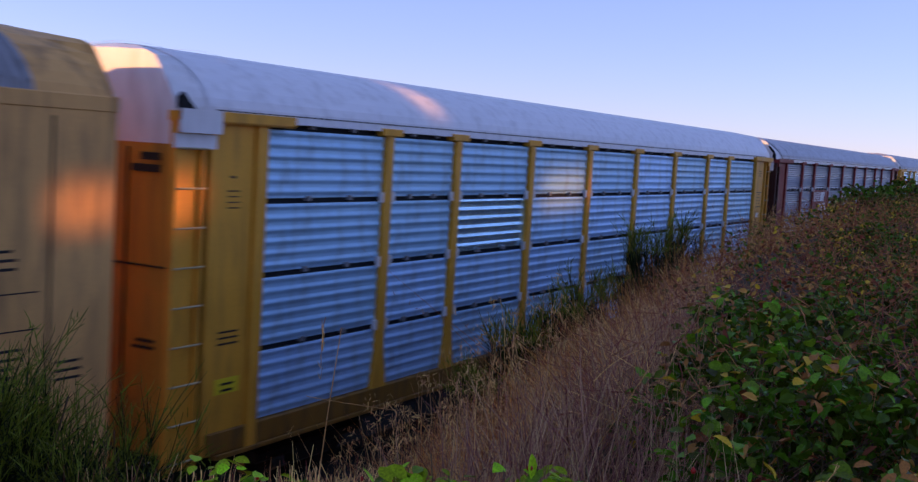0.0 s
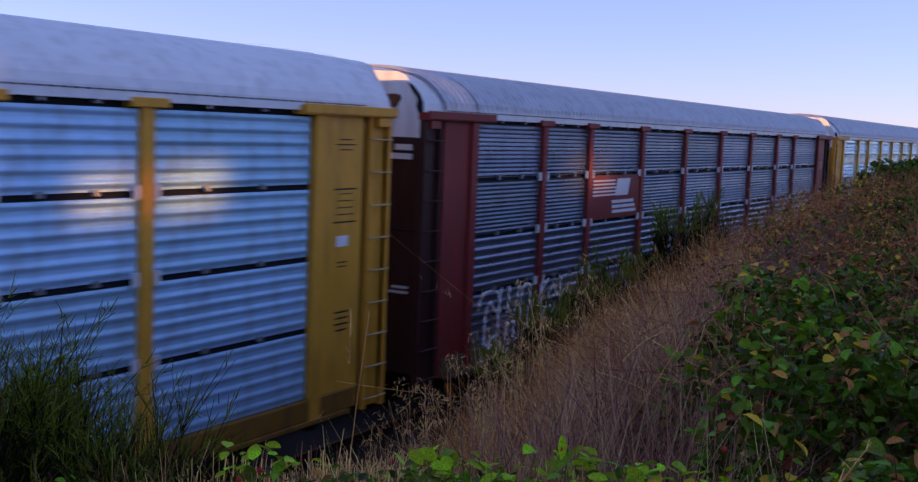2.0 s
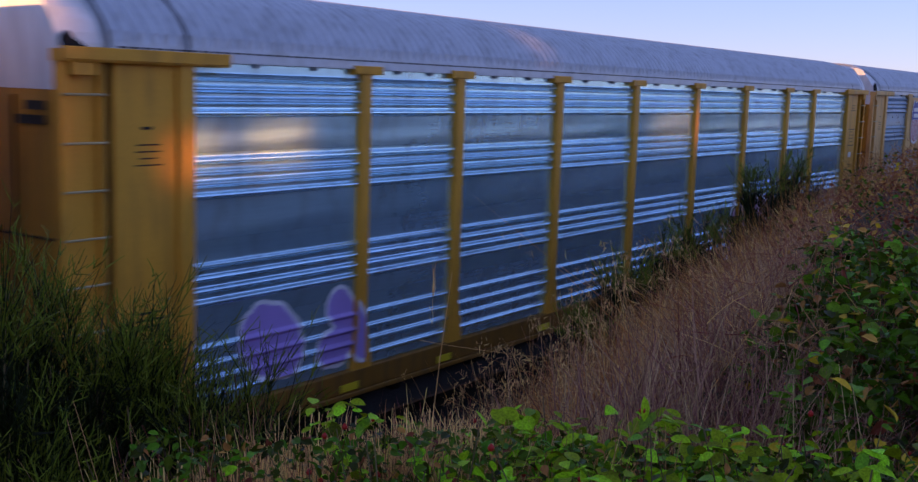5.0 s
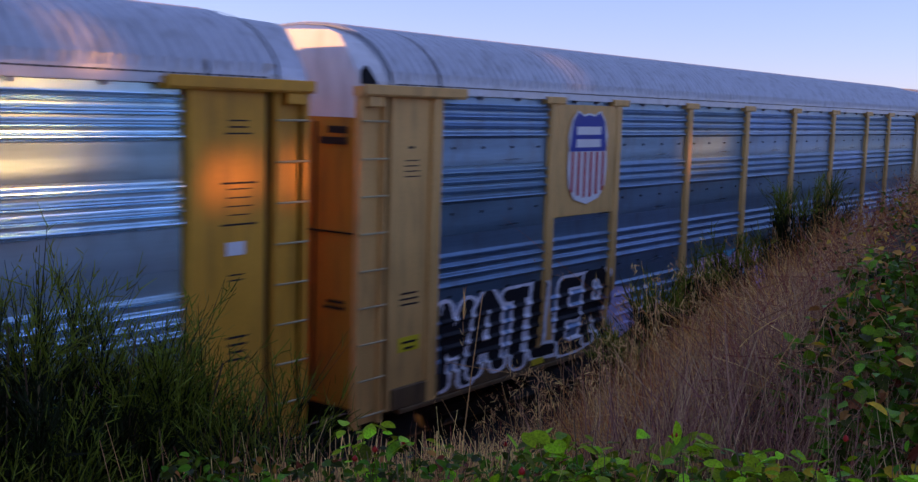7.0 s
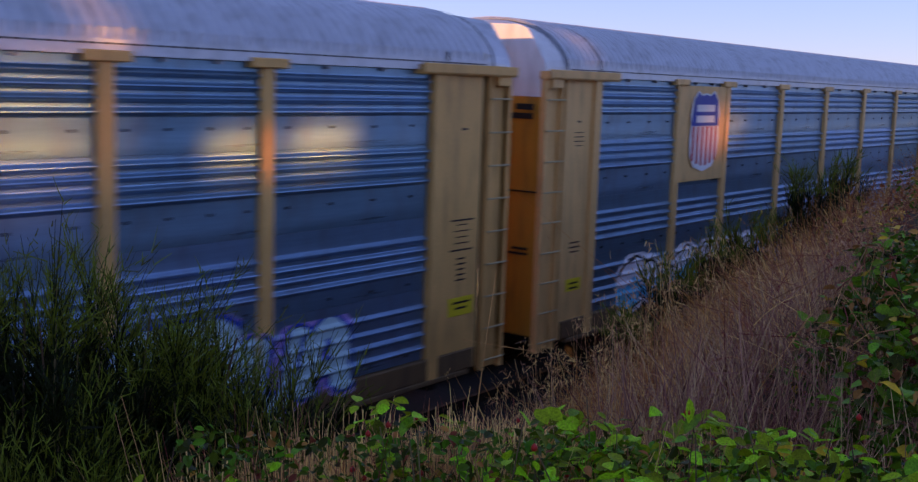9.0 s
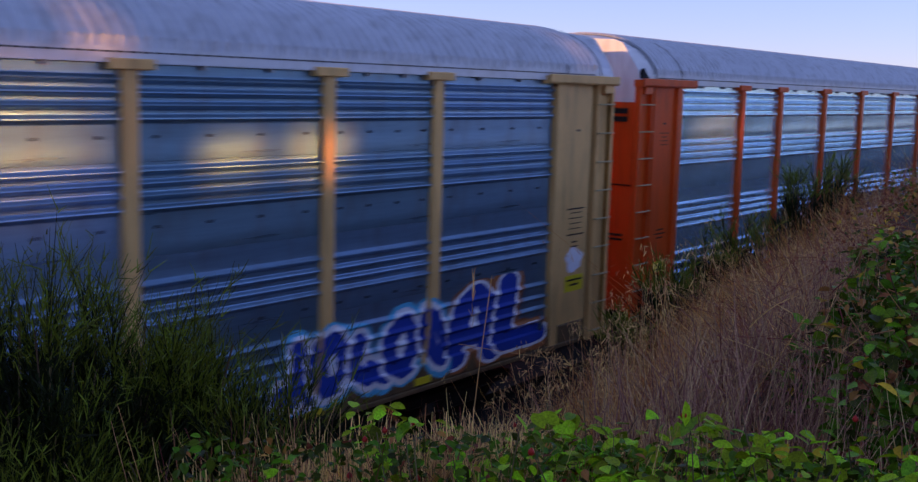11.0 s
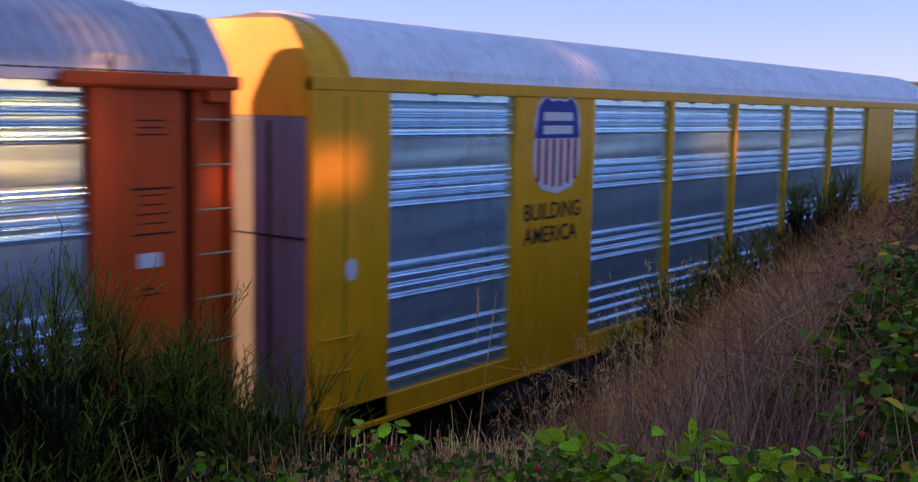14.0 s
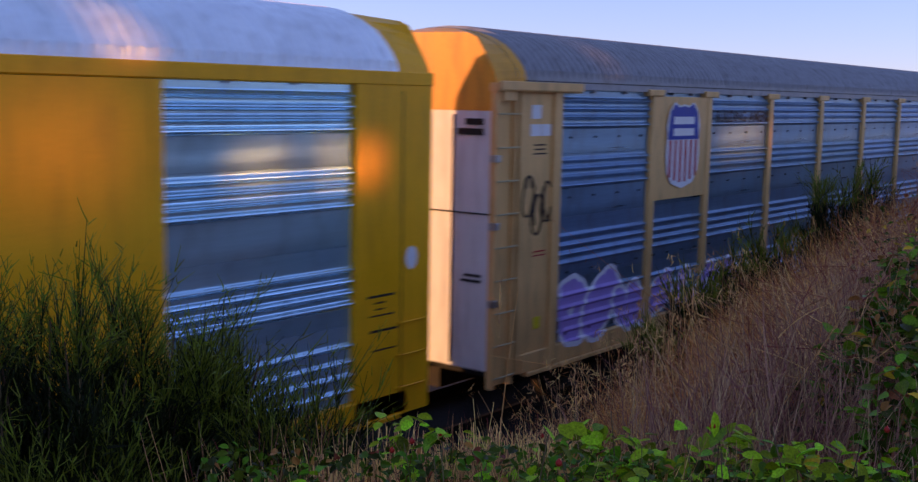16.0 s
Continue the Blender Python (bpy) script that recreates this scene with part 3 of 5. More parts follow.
def letter_strokes(ch):
    return [[(int(p[0], 16) / 10 - 0.5, int(p[1], 16) / 10 - 0.5) for p in run.split()] for run in STROKES[ch].split("|")]


def graffiti(c, x0, x1, z0, z1, fill, edge, halo, seed, letters, label, fat=0.20, line=0.055, glow=0.0, style="even", fill2=None, word=""):
    """Sprayed letters or abstract shapes that follow the ribs of the sheets."""
    letters = len(word) or letters
    rng = np.random.default_rng(seed)
    step, tall = 0.022, 0.0125
    xs, zs = np.arange(x0, x1, step), np.arange(1.10 - 22 * tall, z1, tall)
    gx, gz = np.meshgrid(xs + step / 2, zs + tall / 2, indexing="ij")
    w, h = (x1 - x0) / letters, z1 - z0
    rough = np.array([[noise.noise((float(a) * 3, float(b) * 3, seed * 1.3)) for b in zs] for a in xs])
    code = np.zeros(gx.shape, int)               # 1 fill, 2 second fill, 3 outline
    nearest = np.full(gx.shape, 9.0)
    f, flat = fat * min(w, h), 1.7 if word else 1.0     # level strokes of letters are thinner than upright ones
    upper = gz > z0 + h * (0.5 + 0.25 * rough)
    for i in range(letters):
        cx, slant = x0 + (i + 0.5) * w, rng.uniform(0.05, 0.22)
        kind = rng.integers(0, 4)
        a = rng.uniform(0, 6.28)
        if kind == 0:      # closed loop
            pts = [(math.cos(a + 0.7 * j) * 0.34, math.sin(a + 0.7 * j) * 0.40) for j in range(10)]
        elif kind == 1:    # hook with a tail
            pts = [(0.30 * math.cos(a + 0.6 * j) * (1 - 0.06 * j), 0.40 * math.sin(a + 0.6 * j)) for j in range(6)] + [(0.5, -0.42)]
        elif kind == 2:    # wave
            pts = [(-0.42 + 0.12 * j, 0.36 * math.sin(a + 1.25 * j)) for j in range(8)]
        else:              # teardrop leaning over its neighbour
            pts = [(0.24 * math.sin(t) + 0.2 * math.cos(t) * math.cos(a), 0.42 * math.cos(t)) for t in np.arange(0, 6.6, 0.7)]
        if word:
            runs = [[(cx + p[0] * (1.12 * w - 2 * f) + 0.16 * p[1] * w + rng.normal(0, 0.015), z0 + h * 0.5 + 0.05 * h * (i % 2) + p[1] * (h - 2 * (f + line) / flat) + rng.normal(0, 0.01))
                     for p in run] for run in letter_strokes(word[i])]
        else:
            runs = [[(cx + (p[0] + slant * p[1]) * w * 1.05 + rng.normal(0, 0.02), z0 + h * 0.5 + p[1] * (h - 2 * f - 2 * line) + rng.normal(0, 0.02)) for p in pts]]
        dist = np.full(gx.shape, 9.0)
        for p, q in [pair for run in runs for pair in zip(run, run[1:])]:
            ex, ez = q[0] - p[0], (q[1] - p[1]) * flat
            t = np.clip(((gx - p[0]) * ex + (gz - p[1]) * flat * ez) / (ex * ex + ez * ez + 1e-9), 0, 1)
            dist = np.minimum(dist, np.hypot(gx - p[0] - t * ex, (gz - p[1]) * flat - t * ez))
        dist = dist + 0.03 * rough
        nearest = np.minimum(nearest, dist)
        code[(dist >= f) & (dist < f + line)] = 3
        code[dist < f] = np.where(upper[dist < f], 2, 1) if fill is not None else 0
    groups = {"outline": (code == 3, edge)}
    if fill is not None:
        groups["fill"] = ((code == 1) | ((code == 2) if fill2 is None else False), fill)
    if fill2 is not None:
        groups["second_fill"] = (code == 2, fill2)
    if halo is not None:
        groups["halo"] = ((code == 0) & (nearest >= f) & (nearest < f + line + glow * (1 + 1.3 * rough)), halo)
    depth = {}
    for z in np.append(zs, zs[-1] + tall):
        if z < 1.095:
            depth[round(float(z), 4)] = -0.006
        else:
            r = min(int((z - 1.10) / 0.97), 3)
            depth[round(float(z), 4)] = 0.071 - rib_depth(style, min(max(z - ROWS[r][0], 0), 0.95), r)
    posts = np.array(EDGE_MAROON if c is C else EDGE)
    parent = None
    for nm, (mask, mat) in groups.items():
        m = Mesh()
        near = np.abs(xs[:, None] + step / 2 - posts[None]).min(1)
        for j in range(len(zs)):
            za, zb = float(zs[j]), float(zs[j]) + tall
            on_post = near < (0.10 if za > 1.65 else 0.2 - 0.1 * (za - 1.07) / 0.58)
            state = np.where(mask[:, j], np.where(on_post, 2, 1), 0)
            cuts = [0] + [int(i) for i in np.flatnonzero(np.diff(state)) + 1] + [len(xs)]
            for i0, i1 in zip(cuts, cuts[1:]):
                if state[i0]:
                    ya, yb = (-0.006, -0.006) if state[i0] == 2 else (depth[round(za, 4)], depth[round(zb, 4)])
                    xa, xb = float(xs[i0]), float(xs[i1 - 1]) + step
                    m.face([(xa, ya, za), (xb, ya, za), (xb, yb, zb), (xa, yb, zb)])
        if m.f:
            ob = new("graffiti" if parent is None else nm, m.data("graffiti", mat, fix=False))
            ob.parent = parent or c
            tagged(ob, kind="stuff")
            if parent is None:
                parent = tagged(ob, label)


def spray(name, rgb):
    return material(name, rgb, 0.55, vary=0.15, scale=3, bump=0.0)


SP_WHITE, SP_BLACK = spray("white_spray", (0.80, 0.80, 0.84)), spray("black_spray", (0.012, 0.012, 0.016))
SP_BLUE, SP_SKY = spray("blue_spray", (0.02, 0.06, 0.36)), spray("light_blue_spray", (0.10, 0.36, 0.70))
SP_LILAC, SP_PINK = spray("lilac_spray", (0.44, 0.30, 0.68)), spray("pink_spray", (0.62, 0.38, 0.52))
SP_TEAL, SP_CYAN = spray("teal_spray", (0.04, 0.48, 0.43)), spray("cyan_spray", (0.05, 0.48, 0.72))
SP_RED, SP_GREEN = spray("dark_red_spray", (0.16, 0.015, 0.02)), spray("green_spray", (0.04, 0.22, 0.13))

SP_MINT, SP_WINE = spray("pale_mint_spray", (0.40, 0.62, 0.66)), spray("wine_red_spray", (0.24, 0.03, 0.06))
SP_PALE = spray("pale_lavender_spray", (0.52, 0.46, 0.72))
SP_AZURE, SP_ORANGE = spray("azure_spray", (0.02, 0.44, 0.74)), spray("faded_orange_spray", (0.42, 0.14, 0.05))

graffiti(C, 2.0, 6.1, 0.80, 2.05, None, SP_WHITE, None, 21, 5, "white hollow letters sprayed along the sill", fat=0.16, line=0.075, style="even", word="CHUSE")
graffiti(C, 6.2, 8.0, 0.80, 1.25, None, SP_WHITE, None, 20, 4, "thin white sprayed scribble", fat=0.06, line=0.03, style="even")
graffiti(C, 11.9, 16.2, 0.82, 2.10, SP_RED, SP_SKY, None, 22, 5, "dark red graffiti edged in light blue", fat=0.26, line=0.075, style="even", fill2=SP_RED)
graffiti(C, 10.2, 11.9, 0.85, 1.9, None, SP_WHITE, None, 19, 3, "thin white sprayed scribble", fat=0.05, line=0.035, style="even")
graffiti(C, 16.3, 18.0, 1.0, 1.9, None, SP_WHITE, None, 23, 3, "thin white sprayed scribble", fat=0.03, line=0.04, style="even")
graffiti(D, 2.4, 4.6, 1.1, 2.3, SP_LILAC, SP_WHITE, None, 24, 2, "lilac graffiti with a white edge", style="grouped")
graffiti(D, 17.4, 19.8, 0.85, 2.5, SP_PINK, SP_BLACK, SP_WHITE, 25, 2, "pale pink graffiti with a white halo", fat=0.2, glow=0.14, style="grouped")
graffiti(D, 20.9, 25.5, 0.85, 2.10, SP_GREEN, SP_MINT, SP_RED, 26, 6, "green graffiti edged in mint on dark red", fat=0.22, line=0.04, glow=0.12, style="grouped")
graffiti(E, 1.75, 6.6, 0.82, 2.15, SP_BLACK, SP_WHITE, None, 27, 5, "black letters with a thick white edge", fat=0.19, line=0.090, style="grouped", word="MATLER")
graffiti(E, 6.3, 7.5, 0.82, 1.80, SP_PALE, SP_PALE, None, 18, 1, "lilac sprayed blot", fat=0.3, style="grouped")
graffiti(E, 10.2, 16.8, 0.85, 2.0, SP_LILAC, SP_BLACK, SP_CYAN, 28, 6, "lilac bubble letters with a cyan edge", fat=0.26, line=0.060, glow=0.10, style="grouped", fill2=SP_PINK, word="ROAC")
graffiti(E, 17.2, 22.5, 0.84, 2.25, SP_MINT, SP_BLUE, SP_LILAC, 29, 7, "pale mint letters edged in blue and lilac", fat=0.19, line=0.110, glow=0.08, style="grouped", word="HAP")
graffiti(E, 22.5, 24.3, 0.95, 1.95, SP_MINT, SP_BLUE, SP_LILAC, 17, 7, "small mint letters edged in blue", fat=0.19, line=0.080, glow=0.06, style="grouped", word="UA")
graffiti(F, 2.6, 8.6, 0.9, 1.95, SP_CYAN, SP_BLACK, SP_WHITE, 30, 6, "cyan and black graffiti with a white edge", fat=0.26, line=0.05, glow=0.08, style="grouped", fill2=SP_WHITE)
graffiti(F, 19.8, 23.2, 0.85, 2.0, SP_BLUE, SP_WHITE, SP_CYAN, 31, 5, "white and blue graffiti", fat=0.18, line=0.08, glow=0.05, style="grouped", fill2=SP_BLUE)
graffiti(F, 23.2, 25.65, 0.84, 2.1, SP_BLUE, SP_WHITE, SP_ORANGE, 16, 5, "blue letters edged in white on faded orange", fat=0.19, line=0.080, glow=0.10, style="grouped", word="AL")
graffiti(G, 7.7, 11.7, 0.84, 2.14, SP_WINE, SP_WHITE, SP_RED, 32, 5, "wine-red letters edged in white on dark red", fat=0.17, line=0.060, glow=0.20, style="grouped", word="ROOD")
graffiti(G, 16.6, 21.5, 0.84, 2.12, SP_AZURE, SP_BLACK, SP_TEAL, 33, 5, "azure letters shaded black on a teal cloud", fat=0.19, line=0.070, glow=0.42, style="grouped", word="MEST")
part("overspray", Mesh().sweep([(LEN - 1.06 + 0.25 * math.cos(a) * (1 + 0.18 * math.sin(5 * a)), 2.12 + 0.20 * math.sin(a) * (1 + 0.15 * math.cos(3 * a))) for a in np.arange(0, 6.28, 0.26)], 1, 0, 2, [0.022, 0.034]), SP_WHITE, F, "white sprayed blot over the small print")
graffiti(I, 1.75, 4.4, 0.9, 2.2, SP_LILAC, SP_WHITE, None, 34, 3, "lilac and white graffiti", fat=0.24, line=0.08, style="grouped")
graffiti(I, 4.6, 9.4, 1.0, 1.9, SP_LILAC, SP_WHITE, None, 35, 5, "faded lilac graffiti", fat=0.16, line=0.05, style="grouped")


def end_lettering(c, side, seed, ink, layout, y=0.030):
    """Plain bars for the small print of a corner panel, with its notice or placard."""
    base = 0.74 if side == 0 else LEN - 1.40

    def boxed(z0, z1):
        m = Mesh().box(base + 0.08, base + 0.60, y, y + 0.003, z1 - 0.022, z1).box(base + 0.08, base + 0.60, y, y + 0.003, z0, z0 + 0.022)
        part("box_line", m, ink, c)
        bars(c, "small_print", base + 0.13, z1 - 0.07, 0.42, 4, ink, 0.014, (z1 - z0 - 0.10) / 4, y, seed + 5)

    def notice(z0, z1, w):
        nt = part("notice", Mesh().box(base + 0.36 - w / 2, base + 0.36 + w / 2, y - 0.002, y + 0.004, z0, z1), SIGN_YELLOW, c, "yellow warning notice")
        bars(nt, "notice_print", base + 0.40 - w / 2, z1 - 0.06, w - 0.08, 2, BLACK, 0.03, 0.08, y - 0.006, seed + 4)

    if layout == "high":
        bars(c, "small_print", base + 0.10, 4.62, 0.46, 3, ink, 0.018, 0.07, y, seed)
        boxed(3.46, 3.94)
        part("placard", Mesh().box(base + 0.16, base + 0.42, y - 0.002, y + 0.004, 3.13, 3.28), LETTER_WHITE, c, "small white placard")
        bars(c, "small_print", base + 0.16, 2.92, 0.28, 2, ink, 0.018, 0.06, y, seed + 1)
        bars(c, "small_print", base + 0.12, 2.22, 0.40, 4, ink, 0.026, 0.085, y, seed + 2)
    elif layout == "low":
        bars(c, "small_print", base + 0.26, 4.22, 0.14, 1, ink, 0.03, 0.06, y, seed)
        boxed(2.52, 2.96)
        bars(c, "small_print", base + 0.20, 2.42, 0.26, 5, ink, 0.024, 0.075, y, seed + 1)
        notice(1.60, 1.86, 0.56)
    else:
        bars(c, "small_print", base + 0.26, 4.30, 0.14, 1, ink, 0.03, 0.06, y, seed)
        bars(c, "small_print", base + 0.18, 4.12, 0.34, 4, ink, 0.014, 0.07, y, seed + 1)
        bars(c, "small_print", base + 0.14, 2.36, 0.42, 3, ink, 0.024, 0.075, y, seed + 2)
        notice(1.56, 1.76, 0.44)


def door_marks(c, side, ink, seed, cut=0.0):
    """Bars for the car's marks on its end door."""
    x = 0.012 + cut if side == 0 else LEN - 0.02 - cut
    for z, w, h in ((4.46, 0.32, 0.09), (4.32, 0.46, 0.09), (2.3, 0.3, 0.04), (2.22, 0.36, 0.04)):
        m = Mesh().box(x, x + 0.004, 0.22, 0.22 + w, z, z + h)
        part("door_print", m, ink, c)


for n, c in enumerate((B, C, D, E, F, G)):
    ink = LETTER_WHITE if c is C else BLACK
    if c is not C:
        end_lettering(c, 0, 10 * n + 3, ink, "plain")
    end_lettering(c, 1, 10 * n + 8, ink, "low" if c in (E, F) else "plain" if c is C else "high")
    door_marks(c, 0, ink, n)
door_marks(I, 0, BLACK, 9)
for c, top in ((B, 5.27), (E, 5.30), (D, 5.22), (G, 5.25)):
    part("hood_gap", Mesh().sweep([(0.045, 5.075), (0.33, 5.075), (0.19, top - 0.07), (0.12, top), (0.06, top - 0.05)], 1, 0, 2, [-0.012, 0.04]), DARK, c, "dark gap under the hood's corner")
# torn and rusted hood of the maroon car
part("rust_hole", Mesh().sweep([(0.62 + 0.14 * math.cos(a) * (1 + 0.25 * math.sin(3 * a)), 5.22 + 0.13 * math.sin(a) * (1 + 0.2 * math.cos(2 * a))) for a in np.arange(0, 6.28, 0.35)], 0, 1, 2, [0.012, 0.03]), RUST, C, "rusty hole in the white hood")
part("torn_edge", Mesh().sweep([(0.05, 5.0), (0.12, 5.02), (0.17, 5.14), (0.15, 5.25), (0.28, 5.40), (0.33, 5.50), (0.24, 5.46), (0.12, 5.33), (0.05, 5.2)], 0, 1, 2, [0.008, 0.03]), DARK, C)
# tan car in front
for z, w, r, s in ((3.55, 0.34, 3, 1), (2.55, 0.42, 5, 2), (1.95, 0.36, 2, 3)):
    bars(A, "small_print", 25.95, z, w, r, BLACK, 0.03, 0.09, -0.004, s)
m = Mesh()
m.box(25.75, 26.55, -0.004, 0.0, 3.10, 3.115).box(25.75, 26.55, -0.004, 0.0, 2.72, 2.735)
part("box_line", m, BLACK, A)
bars(A, "small_print", 26.75, 2.35, 0.4, 3, BLACK, 0.03, 0.09, -0.004, 5)
part("notice", Mesh().box(25.9, 26.4, -0.004, 0.0, 1.50, 1.72), SIGN_YELLOW, A, "yellow warning notice")
part("panel_seam", Mesh().box(26.68, 26.70, -0.004, 0.0, 0.9, 4.9), DARK, A)
# maroon plate with white stripes on the grey sheets
pl = part("emblem_plate", Mesh().box(6.42, 9.03, 0.028, 0.05, 3.06, 3.97), MAROON, C, "maroon plate with white striped emblem")
for i in range(5):
    part("stripe", Mesh().box(6.50, 7.62 + 0.03 * i, 0.020, 0.026, 3.84 - 0.075 * i, 3.875 - 0.075 * i), LETTER_WHITE, pl)
part("emblem_block", Mesh().sweep([(7.64, 3.53), (8.36, 3.53), (8.48, 3.89), (7.76, 3.89)], 1, 0, 2, [0.020, 0.026]), LETTER_WHITE, pl)
for i in range(3):
    part("lettering_bar", Mesh().box(7.50 + 0.02 * i, 8.70 + 0.08 * i, 0.020, 0.026, 3.37 - 0.105 * i, 3.435 - 0.105 * i), LETTER_WHITE, pl)
# slanted orange emblem over a dark sweep on the orange-posted car
for i in range(4):
    x = 18.42 + 0.52 * i
    em = part("emblem", Mesh().sweep([(x, 3.56), (x + 0.46, 3.56), (x + 0.58, 3.78), (x + 0.12, 3.78)], 1, 0, 2, [0.022, 0.034]), LOGO_RED, G, "slanted orange emblem block")
part("emblem_sweep", Mesh().sweep([(18.25, 3.36), (20.6, 3.52), (20.75, 3.545), (18.3, 3.50)], 1, 0, 2, [0.022, 0.034]), BLACK, G, "dark sweep under the emblem")
# yellow reflectors on the sills beside the posts
for c in (D, E, F):
    for x in EDGE[1:-1]:
        part("reflector", Mesh().box(x - 0.42, x - 0.08, -0.008, 0.002, 0.83, 0.93), SIGN_YELLOW, c, "yellow reflector on the sill")
# slogan on the bright yellow car, and on the last one
words(H, "BUILDING", 4.72, 3.12, 0.36, BLACK)
words(H, "AMERICA", 4.74, 2.76, 0.36, BLACK)
words(I, "BUILDING  AMERICA", 6.95, 4.47, 0.30, BLACK, 0.034)
for x0, z in ((26.05, 2.36), (26.10, 1.92)):
    m = Mesh().box(x0, x0 + 0.5, -0.004, 0.0, z, z + 0.03).box(x0 + 0.04, x0 + 0.48, -0.004, 0.0, z - 0.24, z - 0.22)
    part("box_line", m, BLACK, H)
bars(H, "small_print", 26.12, 2.30, 0.3, 2, BLACK, 0.02, 0.08, -0.004, 4)
disc = [(26.86 + 0.11 * math.cos(a), 2.80 + 0.15 * math.sin(a)) for a in np.arange(0, 6.28, 0.3)]
part("round_sticker", Mesh().sweep(disc, 1, 0, 2, [-0.004, 0.001]), LETTER_WHITE, H, "round white sticker")
disc = [(0.98 + 0.10 * math.cos(a), 2.80 + 0.14 * math.sin(a)) for a in np.arange(0, 6.28, 0.3)]
part("round_sticker", Mesh().sweep(disc, 1, 0, 2, [-0.004, 0.001]), LETTER_WHITE, H, "round white sticker")
# notices and scribbles on the last car's corner
for x, z, w, h in ((0.92, 4.55, 0.24, 0.20), (0.90, 4.30, 0.26, 0.17), (1.18, 4.30, 0.24, 0.17)):
    part("placard", Mesh().box(x, x + w, 0.026, 0.034, z, z + h), LETTER_WHITE, I, "white paper placard")
bars(I, "small_print", 0.92, 4.18, 0.46, 3, BLACK, 0.022, 0.065, 0.030, 4)
bars(I, "red_print", 1.02, 2.6, 0.36, 2, SIGN_RED, 0.02, 0.06, 0.030, 6)
part("notice", Mesh().box(1.10, 1.26, 0.026, 0.034, 1.42, 1.60), SIGN_YELLOW, I, "small yellow notice")


def scribble(c, x0, x1, z0, z1, seed, y=0.028):
    rng = np.random.default_rng(seed)
    m = Mesh()
    for k in range(3):
        cx, cz = x0 + (x1 - x0) * (k + 0.5) / 3, (z0 + z1) / 2 + rng.normal(0, 0.06)
        prev = None
        for j in range(16):
            a = j * 0.62 + k
            p = (cx + (0.13 + 0.03 * math.sin(2 * a)) * math.cos(a) + 0.006 * j, y, cz + (z1 - z0) * 0.38 * math.sin(a * 0.93 + 0.4))
            if prev:
                m.tube(prev, p, 0.016, 4)
            prev = p
    tagged(part("scribble", m, SP_BLACK, c, "black sprayed scribble"), kind="stuff")


scribble(I, 0.70, 1.45, 2.9, 3.7, 3)
for z in (3.95, 3.0, 1.9):
    part("bracket", Mesh().box(-0.03, 0.09, -0.045, 0.06, z, z + 0.10, 0.01), STEEL, I)
part("corner_patch", Mesh().box(0.0, 0.70, -0.014, 0.02, 4.62, 4.79).box(0.0, 0.70, -0.094, -0.06, 4.80, 5.08), WHITE, B, "white overpainted corner above the ladder")


# ---- plants of the bank ----
DRY_GRASS = material("dry_grass", (0.74, 0.27, 0.06), 0.8, vary=0.35, scale=0.7, fine=8, bump=0.0, piece="island", through=0.35)
PALE_GRASS = material("pale_straw", (0.84, 0.45, 0.16), 0.75, vary=0.3, scale=1.0, fine=8, bump=0.0, piece="island", through=0.35)
DEAD_STEM = material("dead_brown_stems", (0.40, 0.13, 0.055), 0.85, vary=0.4, scale=0.7, fine=8, bump=0.0, piece="island")
GREY_STEM = material("weathered_grey_brown_stems", (0.46, 0.21, 0.12), 0.85, vary=0.45, scale=0.7, fine=8, bump=0.0, piece="island")
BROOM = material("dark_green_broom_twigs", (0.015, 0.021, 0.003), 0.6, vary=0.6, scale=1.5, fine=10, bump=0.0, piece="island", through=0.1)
BROOM_TIP = material("pale_green_broom_twigs", (0.15, 0.18, 0.010), 0.6, vary=0.35, scale=1.5, fine=10, bump=0.0, piece="island", through=0.15)
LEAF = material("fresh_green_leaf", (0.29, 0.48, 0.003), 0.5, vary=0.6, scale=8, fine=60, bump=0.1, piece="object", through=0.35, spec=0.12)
# LEAF_JOINED is a dark backing: shade among the plants is put into its green
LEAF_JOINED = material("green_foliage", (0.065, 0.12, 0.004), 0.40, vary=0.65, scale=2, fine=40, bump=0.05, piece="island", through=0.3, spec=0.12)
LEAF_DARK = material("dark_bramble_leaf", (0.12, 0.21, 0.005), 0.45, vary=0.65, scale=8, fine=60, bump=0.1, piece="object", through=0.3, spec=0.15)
LEAF_YELLOW = material("yellowed_leaf", (0.70, 0.40, 0.015), 0.5, vary=0.25, scale=8, fine=60, bump=0.1, piece="island", through=0.25)
LEAF_RED = material("russet_leaf", (0.45, 0.15, 0.035), 0.6, vary=0.4, scale=8, fine=60, bump=0.1, piece="island", through=0.2)
CANE = material("thorny_cane", (0.14, 0.085, 0.04), 0.7, vary=0.35, scale=5, fine=30, bump=0.1, piece="island")
HIP = material("red_rose_hip", (0.45, 0.022, 0.012), 0.3, vary=0.2, scale=20, bump=0.05)
PLANT_RNG = np.random.default_rng(11)


def heights(xy):
    return np.array([rise(float(x), float(y)) for x, y in xy])


